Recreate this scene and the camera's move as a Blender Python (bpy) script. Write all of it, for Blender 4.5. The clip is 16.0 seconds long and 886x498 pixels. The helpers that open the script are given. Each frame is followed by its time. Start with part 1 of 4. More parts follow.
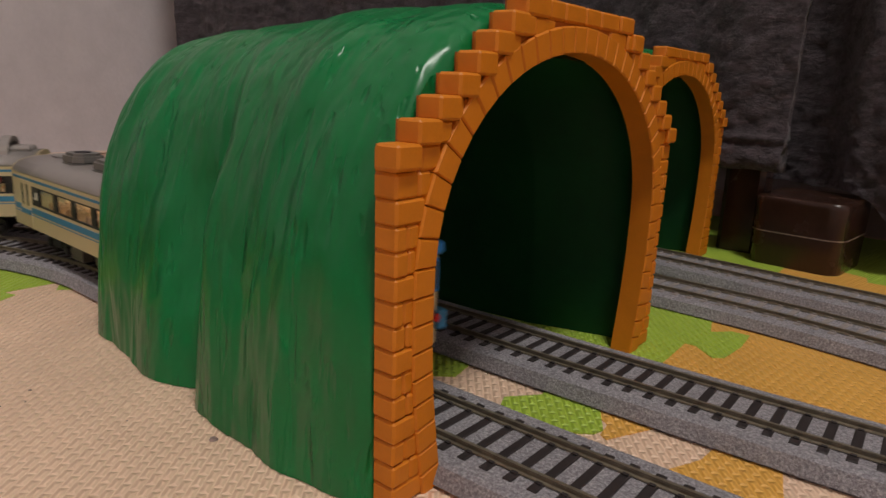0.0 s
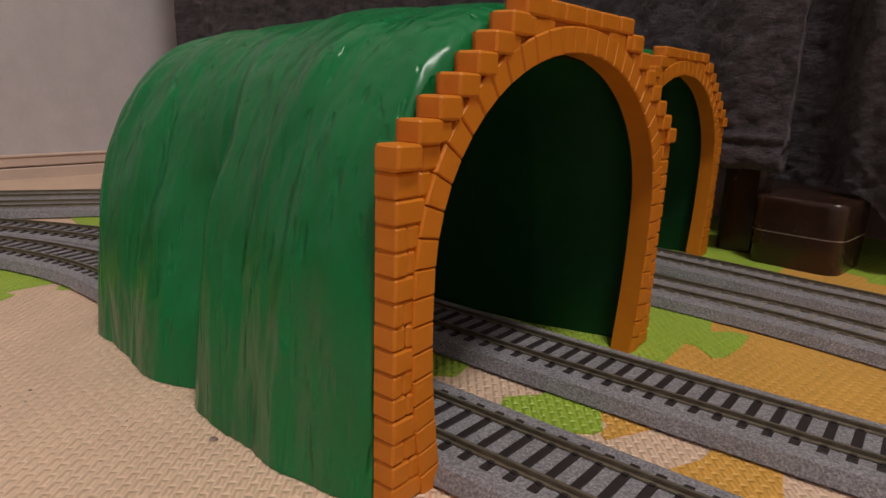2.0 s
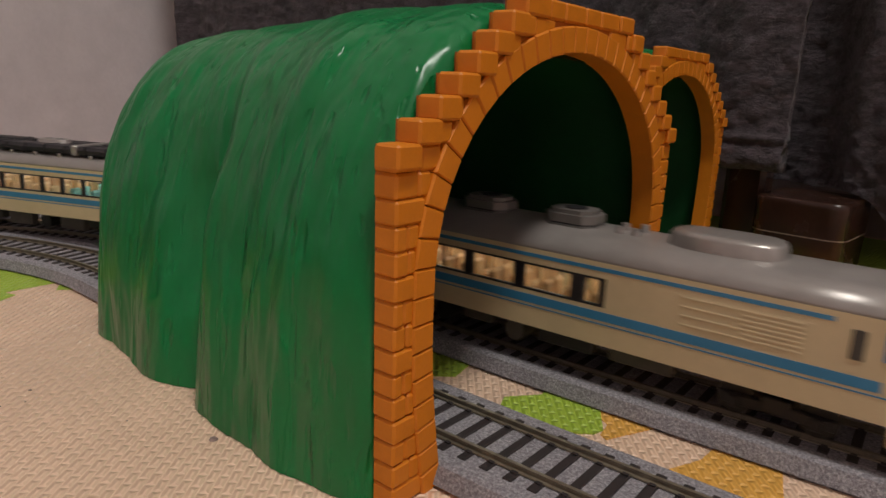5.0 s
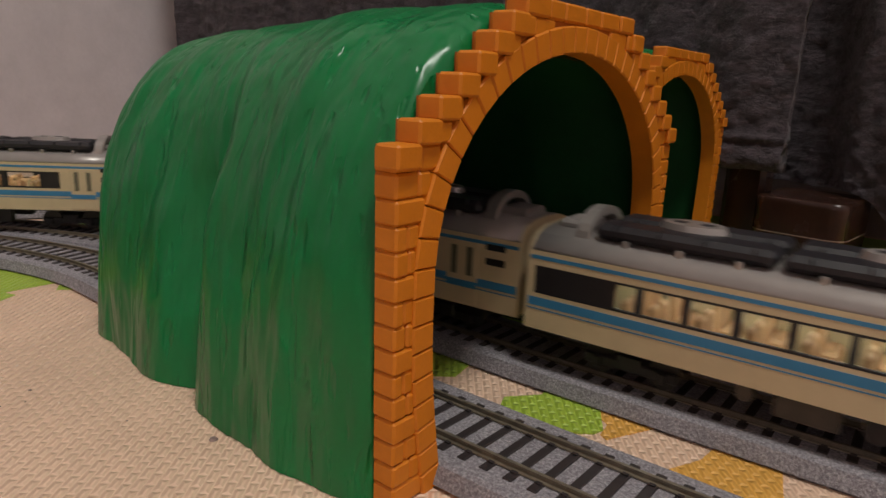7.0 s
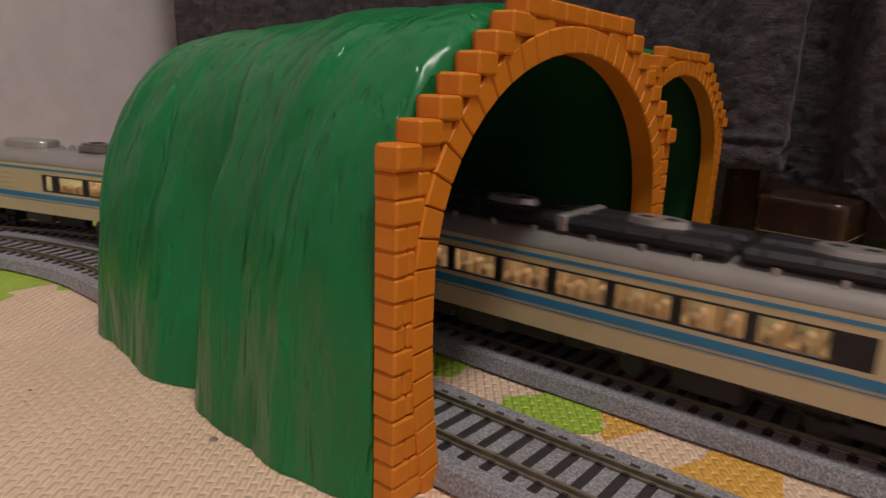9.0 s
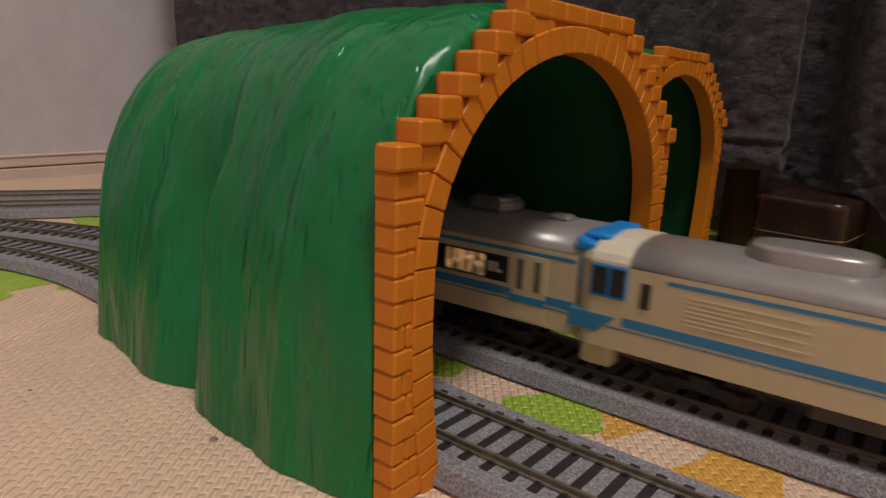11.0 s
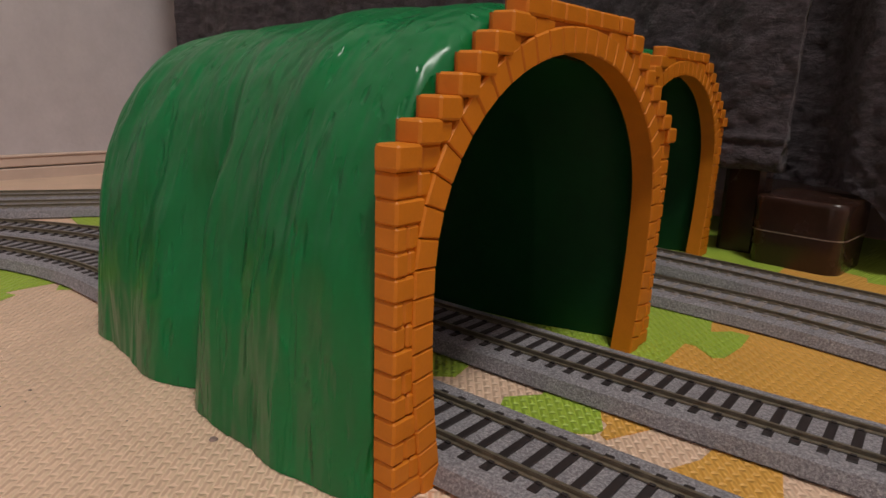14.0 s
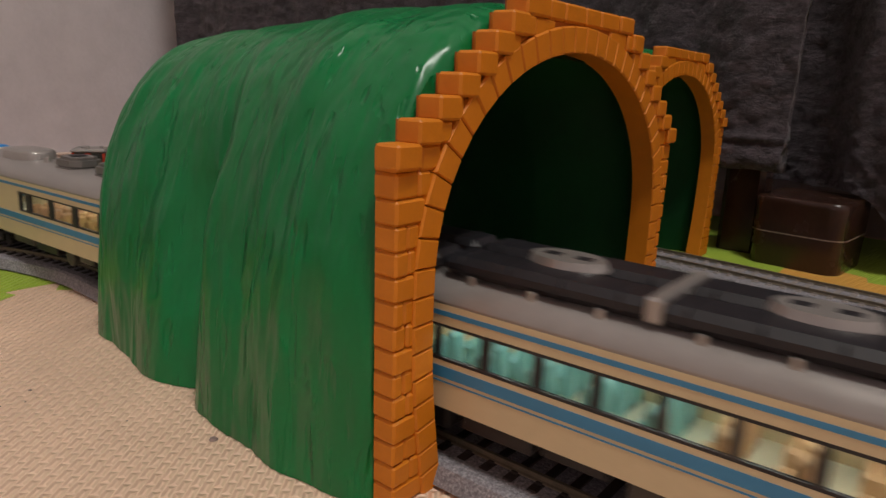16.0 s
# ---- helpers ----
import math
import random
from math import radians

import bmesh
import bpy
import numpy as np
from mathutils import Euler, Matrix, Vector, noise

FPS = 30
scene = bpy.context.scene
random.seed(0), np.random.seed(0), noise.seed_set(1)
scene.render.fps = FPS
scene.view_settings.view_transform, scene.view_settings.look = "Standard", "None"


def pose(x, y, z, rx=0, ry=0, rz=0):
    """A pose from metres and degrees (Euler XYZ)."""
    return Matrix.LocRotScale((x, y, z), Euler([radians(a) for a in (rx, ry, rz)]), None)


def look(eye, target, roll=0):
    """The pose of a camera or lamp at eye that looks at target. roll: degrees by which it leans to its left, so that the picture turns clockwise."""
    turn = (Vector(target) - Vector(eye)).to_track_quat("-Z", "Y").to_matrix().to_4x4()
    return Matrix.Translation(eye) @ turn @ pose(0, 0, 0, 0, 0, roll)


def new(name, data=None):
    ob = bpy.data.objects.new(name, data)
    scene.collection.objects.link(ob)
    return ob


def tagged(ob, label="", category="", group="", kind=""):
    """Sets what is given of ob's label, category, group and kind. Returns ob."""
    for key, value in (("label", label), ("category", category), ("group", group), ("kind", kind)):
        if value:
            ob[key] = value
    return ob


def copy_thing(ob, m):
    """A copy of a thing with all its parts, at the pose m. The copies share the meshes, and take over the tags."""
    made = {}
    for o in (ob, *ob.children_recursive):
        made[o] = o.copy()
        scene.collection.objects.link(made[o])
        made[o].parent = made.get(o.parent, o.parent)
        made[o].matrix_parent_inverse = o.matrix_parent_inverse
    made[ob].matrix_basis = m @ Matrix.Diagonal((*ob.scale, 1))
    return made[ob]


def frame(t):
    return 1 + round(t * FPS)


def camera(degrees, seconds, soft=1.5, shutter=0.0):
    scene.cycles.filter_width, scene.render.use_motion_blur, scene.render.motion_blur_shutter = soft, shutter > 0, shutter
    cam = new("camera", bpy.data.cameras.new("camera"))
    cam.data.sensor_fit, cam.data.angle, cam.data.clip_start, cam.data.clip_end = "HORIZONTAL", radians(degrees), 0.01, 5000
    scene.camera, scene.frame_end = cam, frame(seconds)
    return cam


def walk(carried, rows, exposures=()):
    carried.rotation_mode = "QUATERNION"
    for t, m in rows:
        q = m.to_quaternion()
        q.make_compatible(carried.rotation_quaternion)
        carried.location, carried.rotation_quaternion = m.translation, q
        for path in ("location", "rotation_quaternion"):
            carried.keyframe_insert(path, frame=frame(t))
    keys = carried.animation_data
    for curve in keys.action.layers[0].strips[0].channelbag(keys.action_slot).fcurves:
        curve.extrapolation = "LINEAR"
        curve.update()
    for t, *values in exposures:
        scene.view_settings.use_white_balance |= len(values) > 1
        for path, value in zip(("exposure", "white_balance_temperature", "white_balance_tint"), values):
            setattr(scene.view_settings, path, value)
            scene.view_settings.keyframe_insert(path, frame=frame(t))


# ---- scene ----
cam = camera(66.27, 16.0, 1.5, 0.35)
K = 0.001  # the plan below is in millimetres
EYE = (0.0969087, -0.2014037, 0.0950235)
YAW, PITCH, ROLL = 2.2327, -0.2360, 0.0426
AIM = (EYE[0] + math.cos(YAW) * math.cos(PITCH), EYE[1] + math.sin(YAW) * math.cos(PITCH), EYE[2] + math.sin(PITCH))
walk(cam, [(0.0, look(EYE, AIM, math.degrees(ROLL))), (16.0, look(EYE, AIM, math.degrees(ROLL)))])

# ---- light: one warm ceiling lamp in a closed room ----
world = bpy.data.worlds.new("room")
scene.world = world
world.use_nodes = True
world.node_tree.nodes["Background"].inputs[0].default_value = (0.9, 0.8, 0.7, 1)
world.node_tree.nodes["Background"].inputs[1].default_value = 0.0
LAMP_AT = (0.72, -0.40, 2.2)
lamp_data = bpy.data.lights.new("ceiling_bulb", "AREA")
lamp_data.shape, lamp_data.size, lamp_data.energy, lamp_data.color = "DISK", 0.42, 25.0, (1.0, 0.975, 0.90)
lamp = new("ceiling_bulb", lamp_data)
lamp.matrix_basis = look(LAMP_AT, (LAMP_AT[0], LAMP_AT[1], 0))
scene.view_settings.exposure = 0.0


# ---- materials ----
def nodes_of(name):
    m = bpy.data.materials.new(name)
    m.use_nodes = True
    nt = m.node_tree
    return m, nt, nt.nodes["Principled BSDF"]


def rgb(h):
    """Linear colour from a picture colour written as hex."""
    out = []
    for i in (0, 2, 4):
        c = int(h[i:i + 2], 16) / 255
        out.append(c / 12.92 if c <= 0.04045 else ((c + 0.055) / 1.055) ** 2.4)
    return (*out, 1)


def link(nt, a, b):
    nt.links.new(a, b)


def tex_noise(nt, scale, detail=3.0, rough=0.55, vec=None, stretch=None):
    co = nt.nodes.new("ShaderNodeTexCoord")
    n = nt.nodes.new("ShaderNodeTexNoise")
    n.inputs["Scale"].default_value, n.inputs["Detail"].default_value, n.inputs["Roughness"].default_value = scale, detail, rough
    src = co.outputs["Object"]
    if stretch:
        mp = nt.nodes.new("ShaderNodeMapping")
        mp.inputs["Scale"].default_value = stretch
        link(nt, src, mp.inputs["Vector"])
        src = mp.outputs["Vector"]
    link(nt, src, n.inputs["Vector"])
    return n


def ramp(nt, fac, stops):
    r = nt.nodes.new("ShaderNodeValToRGB")
    e = r.color_ramp.elements
    e[0].position, e[0].color = stops[0]
    e[1].position, e[1].color = stops[-1]
    for p, c in stops[1:-1]:
        x = e.new(p)
        x.color = c
    link(nt, fac, r.inputs["Fac"])
    return r


def bump(nt, bsdf, height, strength, dist):
    b = nt.nodes.new("ShaderNodeBump")
    b.inputs["Strength"].default_value, b.inputs["Distance"].default_value = strength, dist
    link(nt, height, b.inputs["Height"])
    link(nt, b.outputs["Normal"], bsdf.inputs["Normal"])
    return b


def plain(name, col, rough=0.5, metal=0.0, vary=0.12, scale=120.0, rel=0.0, spec=0.5):
    """A surface of one colour with fine grain and larger blotches."""
    m, nt, b = nodes_of(name)
    n = tex_noise(nt, scale, 4)
    n2 = tex_noise(nt, scale * 7, 2)
    mix = nt.nodes.new("ShaderNodeMath")
    mix.operation = "MULTIPLY_ADD"
    mix.inputs[1].default_value = 0.35
    link(nt, n2.outputs["Fac"], mix.inputs[0])
    link(nt, n.outputs["Fac"], mix.inputs[2])
    lo, hi = [max(0, c * (1 - vary)) for c in col[:3]], [min(1, c * (1 + vary)) for c in col[:3]]
    r = ramp(nt, mix.outputs[0], [(0.45, (*lo, 1)), (0.95, (*hi, 1))])
    link(nt, r.outputs["Color"], b.inputs["Base Color"])
    rr = nt.nodes.new("ShaderNodeMapRange")
    rr.inputs["To Min"].default_value, rr.inputs["To Max"].default_value = max(0.03, rough - 0.08), min(1, rough + 0.1)
    link(nt, n.outputs["Fac"], rr.inputs["Value"])
    link(nt, rr.outputs["Result"], b.inputs["Roughness"])
    b.inputs["Metallic"].default_value = metal
    b.inputs["Specular IOR Level"].default_value = spec
    if rel:
        bump(nt, b, n2.outputs["Fac"], 0.6, rel)
    return m


def glow(name, col, strength):
    m, nt, b = nodes_of(name)
    b.inputs["Base Color"].default_value = col
    b.inputs["Emission Color"].default_value = col
    b.inputs["Emission Strength"].default_value = strength
    return m


def glass(name, col, rough=0.05):
    m, nt, b = nodes_of(name)
    b.inputs["Base Color"].default_value = col
    b.inputs["Transmission Weight"].default_value = 1.0
    b.inputs["Roughness"].default_value = rough
    b.inputs["IOR"].default_value = 1.2
    return m


def mat_foam(name, col):
    """Play-mat foam: a woven relief of small slanted pads, a little dust."""
    m, nt, b = nodes_of(name)
    co = nt.nodes.new("ShaderNodeTexCoord")
    mp = nt.nodes.new("ShaderNodeMapping")
    mp.inputs["Rotation"].default_value = (0, 0, radians(52))
    link(nt, co.outputs["Object"], mp.inputs["Vector"])
    wv = nt.nodes.new("ShaderNodeTexBrick")
    wv.offset, wv.squash = 0.5, 1.0
    for key, val in (("Scale", 1.0), ("Mortar Size", 0.00125), ("Mortar Smooth", 1.0), ("Brick Width", 0.0050), ("Row Height", 0.0027)):
        wv.inputs[key].default_value = val
    link(nt, mp.outputs["Vector"], wv.inputs["Vector"])
    br = nt.nodes.new("ShaderNodeMath")
    br.operation, br.inputs[0].default_value = "SUBTRACT", 1.0
    link(nt, wv.outputs["Fac"], br.inputs[1])
    n = tex_noise(nt, 30, 3)
    lo, hi = [c * 0.93 for c in col[:3]], [min(1, c * 1.05) for c in col[:3]]
    r = ramp(nt, n.outputs["Fac"], [(0.3, (*lo, 1)), (0.7, (*hi, 1))])
    link(nt, r.outputs["Color"], b.inputs["Base Color"])
    b.inputs["Roughness"].default_value = 0.5
    b.inputs["Specular IOR Level"].default_value = 0.45
    bump(nt, b, br.outputs[0], 0.95, 0.00085)
    return m


def mat_ballast(name):
    m, nt, b = nodes_of(name)
    n = tex_noise(nt, 1300, 2, 0.7)
    n2 = tex_noise(nt, 60, 3)
    r = ramp(nt, n.outputs["Fac"], [(0.28, rgb("6a666c")), (0.5, rgb("8d898f")), (0.74, rgb("b8b4b8"))])
    mx = nt.nodes.new("ShaderNodeMixRGB")
    mx.blend_type, mx.inputs[0].default_value = "MULTIPLY", 0.35
    r2 = ramp(nt, n2.outputs["Fac"], [(0.3, (0.6, 0.6, 0.62, 1)), (0.7, (1, 1, 1, 1))])
    link(nt, r.outputs["Color"], mx.inputs[1])
    link(nt, r2.outputs["Color"], mx.inputs[2])
    link(nt, mx.outputs["Color"], b.inputs["Base Color"])
    b.inputs["Roughness"].default_value = 0.8
    bump(nt, b, n.outputs["Fac"], 0.8, 0.0006)
    return m


def mat_hill(name):
    """Glossy green moulded plastic with olive spray in vertical streaks."""
    m, nt, b = nodes_of(name)
    n = tex_noise(nt, 60, 5, 0.65, stretch=(1.6, 1.6, 0.22))
    n2 = tex_noise(nt, 17, 2, stretch=(1.0, 1.0, 0.55))
    n3 = tex_noise(nt, 170, 2, 0.4, stretch=(1.5, 1.2, 0.3))
    n4 = tex_noise(nt, 34, 3, 0.5, stretch=(1.3, 1.0, 0.4))
    spray = nt.nodes.new("ShaderNodeMath")
    spray.operation = "MULTIPLY_ADD"
    spray.inputs[1].default_value = 0.55
    link(nt, n.outputs["Fac"], spray.inputs[0])
    link(nt, n2.outputs["Fac"], spray.inputs[2])
    r = ramp(nt, spray.outputs[0], [(0.60, rgb("00783f")), (0.78, rgb("00713b")), (0.92, rgb("156f3b")), (1.08, rgb("42794a"))])
    link(nt, r.outputs["Color"], b.inputs["Base Color"])
    rr = nt.nodes.new("ShaderNodeMapRange")
    rr.inputs["To Min"].default_value, rr.inputs["To Max"].default_value = 0.14, 0.36
    link(nt, spray.outputs[0], rr.inputs["Value"])
    link(nt, rr.outputs["Result"], b.inputs["Roughness"])
    dents = ramp(nt, n3.outputs["Fac"], [(0.60, (1, 1, 1, 1)), (0.80, (0, 0, 0, 1))])
    add = nt.nodes.new("ShaderNodeMath")
    add.operation = "MULTIPLY_ADD"
    add.inputs[1].default_value = 0.10
    link(nt, dents.outputs["Color"], add.inputs[0])
    link(nt, n4.outputs["Fac"], add.inputs[2])
    b.inputs["Specular IOR Level"].default_value = 0.45
    bump(nt, b, add.outputs[0], 1.0, 0.0085)
    return m


def mat_fleece(name, col):
    m, nt, b = nodes_of(name)
    n = tex_noise(nt, 150, 6, 0.72, stretch=(0.7, 0.7, 1.2))
    r = ramp(nt, n.outputs["Fac"], [(0.35, [c * 0.5 for c in col[:3]] + [1]), (0.68, [c * 2.0 for c in col[:3]] + [1])])
    link(nt, r.outputs["Color"], b.inputs["Base Color"])
    b.inputs["Roughness"].default_value = 0.95
    b.inputs["Sheen Weight"].default_value = 0.12
    b.inputs["Sheen Roughness"].default_value = 0.5
    bump(nt, b, n.outputs["Fac"], 1.0, 0.0035)
    return m


M = dict(
    beige=mat_foam("foam_beige", rgb("eecbb0")), lime=mat_foam("foam_lime", rgb("a8c446")), amber=mat_foam("foam_amber", rgb("eab055")),
    ballast=mat_ballast("ballast"), rail=plain("rail_steel", rgb("857c6c"), 0.42, 0.55, 0.2, 400),
    tie=plain("tie_black", rgb("2c2526"), 0.6, 0, 0.3, 300), concrete=plain("tie_concrete", rgb("8f8683"), 0.8, 0, 0.2, 300),
    # the tunnel lining's green is darkened: shade of the unlit inside put into its colour
    hill=mat_hill("green_plastic"), hill_in_shade=plain("green_plastic_shaded_inside", rgb("053c1c"), 0.5, 0, 0.2, 40, 0.0, 0.25),
    brick=plain("orange_plastic", rgb("d27b0e"), 0.5, 0, 0.06, 160, 0.00015),
    joint=plain("orange_plastic_joint", rgb("b5610f"), 0.5, 0, 0.08, 160),
    wall=plain("wallpaper", rgb("d0c7cb"), 0.85, 0, 0.06, 40, 0.0006), trim=plain("baseboard_paint", rgb("dcc3b4"), 0.5, 0, 0.05, 30),
    floor=plain("floor_boards", rgb("d3b8a8"), 0.55, 0, 0.12, 20), ceil=plain("ceiling_paint", rgb("d8d0c4"), 0.9, 0, 0.04, 20),
    fleece=mat_fleece("charcoal_fleece", rgb("3c353a")), leg=plain("brown_plastic", rgb("35211a"), 0.24, 0, 0.2, 60),
    cream=plain("cream_paint", rgb("d2bf9a"), 0.38, 0, 0.05, 200), blue=plain("blue_paint", rgb("3d84b0"), 0.38, 0, 0.06, 200),
    sky=plain("bright_blue_paint", rgb("2a8fe0"), 0.35, 0, 0.06, 200), grey=plain("roof_grey_paint", rgb("98928f"), 0.33, 0.25, 0.08, 150),
    unit=plain("roof_unit_grey", rgb("76726f"), 0.38, 0.15, 0.1, 150),
    silver=plain("silver_paint", rgb("a8a29e"), 0.3, 0.5, 0.08, 150), black=plain("black_plastic", rgb("201d20"), 0.5, 0, 0.2, 200),
    dark=plain("radiator_black", rgb("1d1b20"), 0.5, 0, 0.2, 220), under=plain("underframe_grey", rgb("4d4842"), 0.6, 0, 0.25, 200),
    pane=glass("window_glass", (0.92, 0.97, 0.95, 1)), haze=plain("grey_green_glass", rgb("6d6a58"), 0.15, 0, 0.15, 60), smoke=plain("smoked_glass", rgb("3c3b38"), 0.12, 0, 0.1, 60),
    seat=plain("orange_seat", rgb("caa078"), 0.7, 0, 0.15, 200), teal=plain("teal_seat", rgb("7fb0ae"), 0.6, 0, 0.15, 200),
    inner=plain("saloon_lining", rgb("dcdac4"), 0.7, 0, 0.06, 100), warm=glow("saloon_lamp", (1.0, 0.98, 0.84, 1), 4.0),
    cool=glow("saloon_lamp_cool", (0.95, 1.0, 0.94, 1), 5.0), head=glow("headlight", (0.85, 1.0, 0.8, 1), 4.0),
    red=plain("red_paint", rgb("8f1f22"), 0.4, 0, 0.08, 200), vermilion=plain("vermilion_paint", rgb("b0361d"), 0.4, 0, 0.08, 200),
    wheel=plain("dark_wheel_steel", rgb("3a3632"), 0.45, 0.4, 0.2, 300),
    white=plain("white_paint", rgb("d8d2c8"), 0.5, 0, 0.05, 200), tail=plain("red_lens", rgb("d02a2a"), 0.25, 0, 0.05, 200),
    mark=plain("green_mark", rgb("6aa04a"), 0.5, 0, 0.05, 200), opal=glow("lamp_cover", (1.0, 0.96, 0.88, 1), 3.0),
    ivory=plain("ivory_paint", rgb("e6dcc6"), 0.35, 0, 0.05, 200),
    # lighter brown that paints the highlight along the riser's seam
    seam=plain("seam_highlight_plastic", rgb("a08c80"), 0.35, 0, 0.3, 400),
    crumb=plain("dust_crumb", rgb("8a7670"), 0.9, 0, 0.3, 300),
)


# ---- mesh building ----
class Geo:
    """Collects the vertices (millimetres) and faces of one mesh."""

    def __init__(self):
        self.v, self.f, self.s = [], [], []

    def add(self, verts, faces, smooth=False):
        o = len(self.v)
        self.v += [tuple(p) for p in verts]
        self.f += [tuple(i + o for i in f) for f in faces]
        self.s += [smooth] * len(faces)

    def convex(self, verts, faces, smooth=False):
        c = np.mean(np.array(verts, float), 0)
        out = []
        for f in faces:
            p = [np.array(verts[i], float) for i in f]
            n = np.cross(p[1] - p[0], p[2] - p[0])
            out.append(f if n @ (np.mean(p, 0) - c) >= 0 else tuple(reversed(f)))
        self.add(verts, out, smooth)

    def box(self, x0, x1, y0, y1, z0, z1, c=0.0, at=None):
        """A box, its edges chamfered by c; at: a 4x4 that carries it."""
        mid, h = ((x0 + x1) / 2, (y0 + y1) / 2, (z0 + z1) / 2), (abs(x1 - x0) / 2, abs(y1 - y0) / 2, abs(z1 - z0) / 2)
        S = [(a, b, d) for a in (-1, 1) for b in (-1, 1) for d in (-1, 1)]
        if c <= 0:
            verts = [tuple(mid[i] + s[i] * h[i] for i in range(3)) for s in S]
            faces = [(0, 1, 3, 2), (4, 5, 7, 6), (0, 1, 5, 4), (2, 3, 7, 6), (0, 2, 6, 4), (1, 3, 7, 5)]
        else:
            verts, ix = [], {}
            for s in S:
                for k in range(3):
                    ix[s, k] = len(verts)
                    verts.append(tuple(mid[i] + s[i] * (h[i] - (0 if i == k else min(c, h[i] * 0.9))) for i in range(3)))
            faces = []
            for k in range(3):
                l, m = (k + 1) % 3, (k + 2) % 3
                for sk in (-1, 1):
                    def key(a, b):
                        s = [0, 0, 0]
                        s[k], s[l], s[m] = sk, a, b
                        return tuple(s)
                    faces.append(tuple(ix[key(a, b), k] for a, b in ((-1, -1), (1, -1), (1, 1), (-1, 1))))
                    for sl in (-1, 1):
                        faces.append((ix[key(sl, -1), k], ix[key(sl, 1), k], ix[key(sl, 1), l], ix[key(sl, -1), l]))
            for s in S:
                faces.append((ix[s, 0], ix[s, 1], ix[s, 2]))
        if at is not None:
            verts = [tuple(at @ Vector(p)) for p in verts]
        self.convex(verts, faces)
        return self

    def prism(self, outline, z0, z1, axis="z", smooth=False):
        """A flat outline given depth along an axis (convex or not)."""
        n = len(outline)
        def put(p, z):
            return {"z": (p[0], p[1], z), "x": (z, p[0], p[1]), "y": (p[0], z, p[1])}[axis]
        verts = [put(p, z0) for p in outline] + [put(p, z1) for p in outline]
        faces = [tuple(range(n)), tuple(range(2 * n - 1, n - 1, -1))] + [(i, (i + 1) % n, n + (i + 1) % n, n + i) for i in range(n)]
        self.add(verts, faces, smooth)
        return self

    def cyl(self, p, r, depth, axis="y", n=14, r2=None):
        a = [(math.cos(2 * math.pi * i / n), math.sin(2 * math.pi * i / n)) for i in range(n)]
        r2 = r if r2 is None else r2
        def put(u, w, d):
            return {"y": (p[0] + u, p[1] + d, p[2] + w), "z": (p[0] + u, p[1] + w, p[2] + d), "x": (p[0] + d, p[1] + u, p[2] + w)}[axis]
        verts = [put(r * u, r * w, -depth / 2) for u, w in a] + [put(r2 * u, r2 * w, depth / 2) for u, w in a]
        self.convex(verts, [tuple(range(n)), tuple(range(n, 2 * n))] + [(i, (i + 1) % n, n + (i + 1) % n, n + i) for i in range(n)])
        return self

    def convex_strip(self, a, b):
        n = len(a)
        self.add(a + b, [(i, n + i, n + i + 1, i + 1) for i in range(n - 1)])
        return self

    def sweep(self, pts, profile, closed=True, smooth=False):
        """A profile of (sideways, up) carried along (x, y, tangent) stations."""
        n, o = len(profile), len(self.v)
        for x, y, tx, ty in pts:
            for a, z in profile:
                self.v.append((x - ty * a, y + tx * a, z))
        for i in range(len(pts) - 1):
            for j in range(n if closed else n - 1):
                k = (j + 1) % n
                self.f.append((o + i * n + j, o + i * n + k, o + (i + 1) * n + k, o + (i + 1) * n + j))
                self.s.append(smooth)
        if closed:
            self.f += [tuple(o + j for j in range(n)), tuple(o + (len(pts) - 1) * n + j for j in reversed(range(n)))]
            self.s += [False, False]
        return self

    def mesh(self, name, mat, fix=False):
        me = bpy.data.meshes.new(name)
        me.from_pydata([(a * K, b * K, c * K) for a, b, c in self.v], [], self.f)
        me.polygons.foreach_set("use_smooth", self.s)
        if fix:
            bm = bmesh.new()
            bm.from_mesh(me)
            if fix == "weld":
                bmesh.ops.remove_doubles(bm, verts=bm.verts, dist=1e-6)
            bmesh.ops.recalc_face_normals(bm, faces=bm.faces)
            bm.to_mesh(me)
            bm.free()
        me.materials.append(M[mat])
        me.update()
        return me


def part(name, geo, mat, parent, label="", fix=False, at=None):
    ob = new(name, geo if isinstance(geo, bpy.types.Mesh) else geo.mesh(name, mat, fix))
    ob.parent = parent
    if at is not None:
        ob.matrix_basis = Matrix.Translation([c * K for c in at])
    return tagged(ob, label) if label else ob


def thing(name, label, category, group="", kind="", geo=None, mat=None, fix=False):
    ob = new(name, geo.mesh(name, mat, fix) if geo else None)
    return tagged(ob, label, category, group, kind)


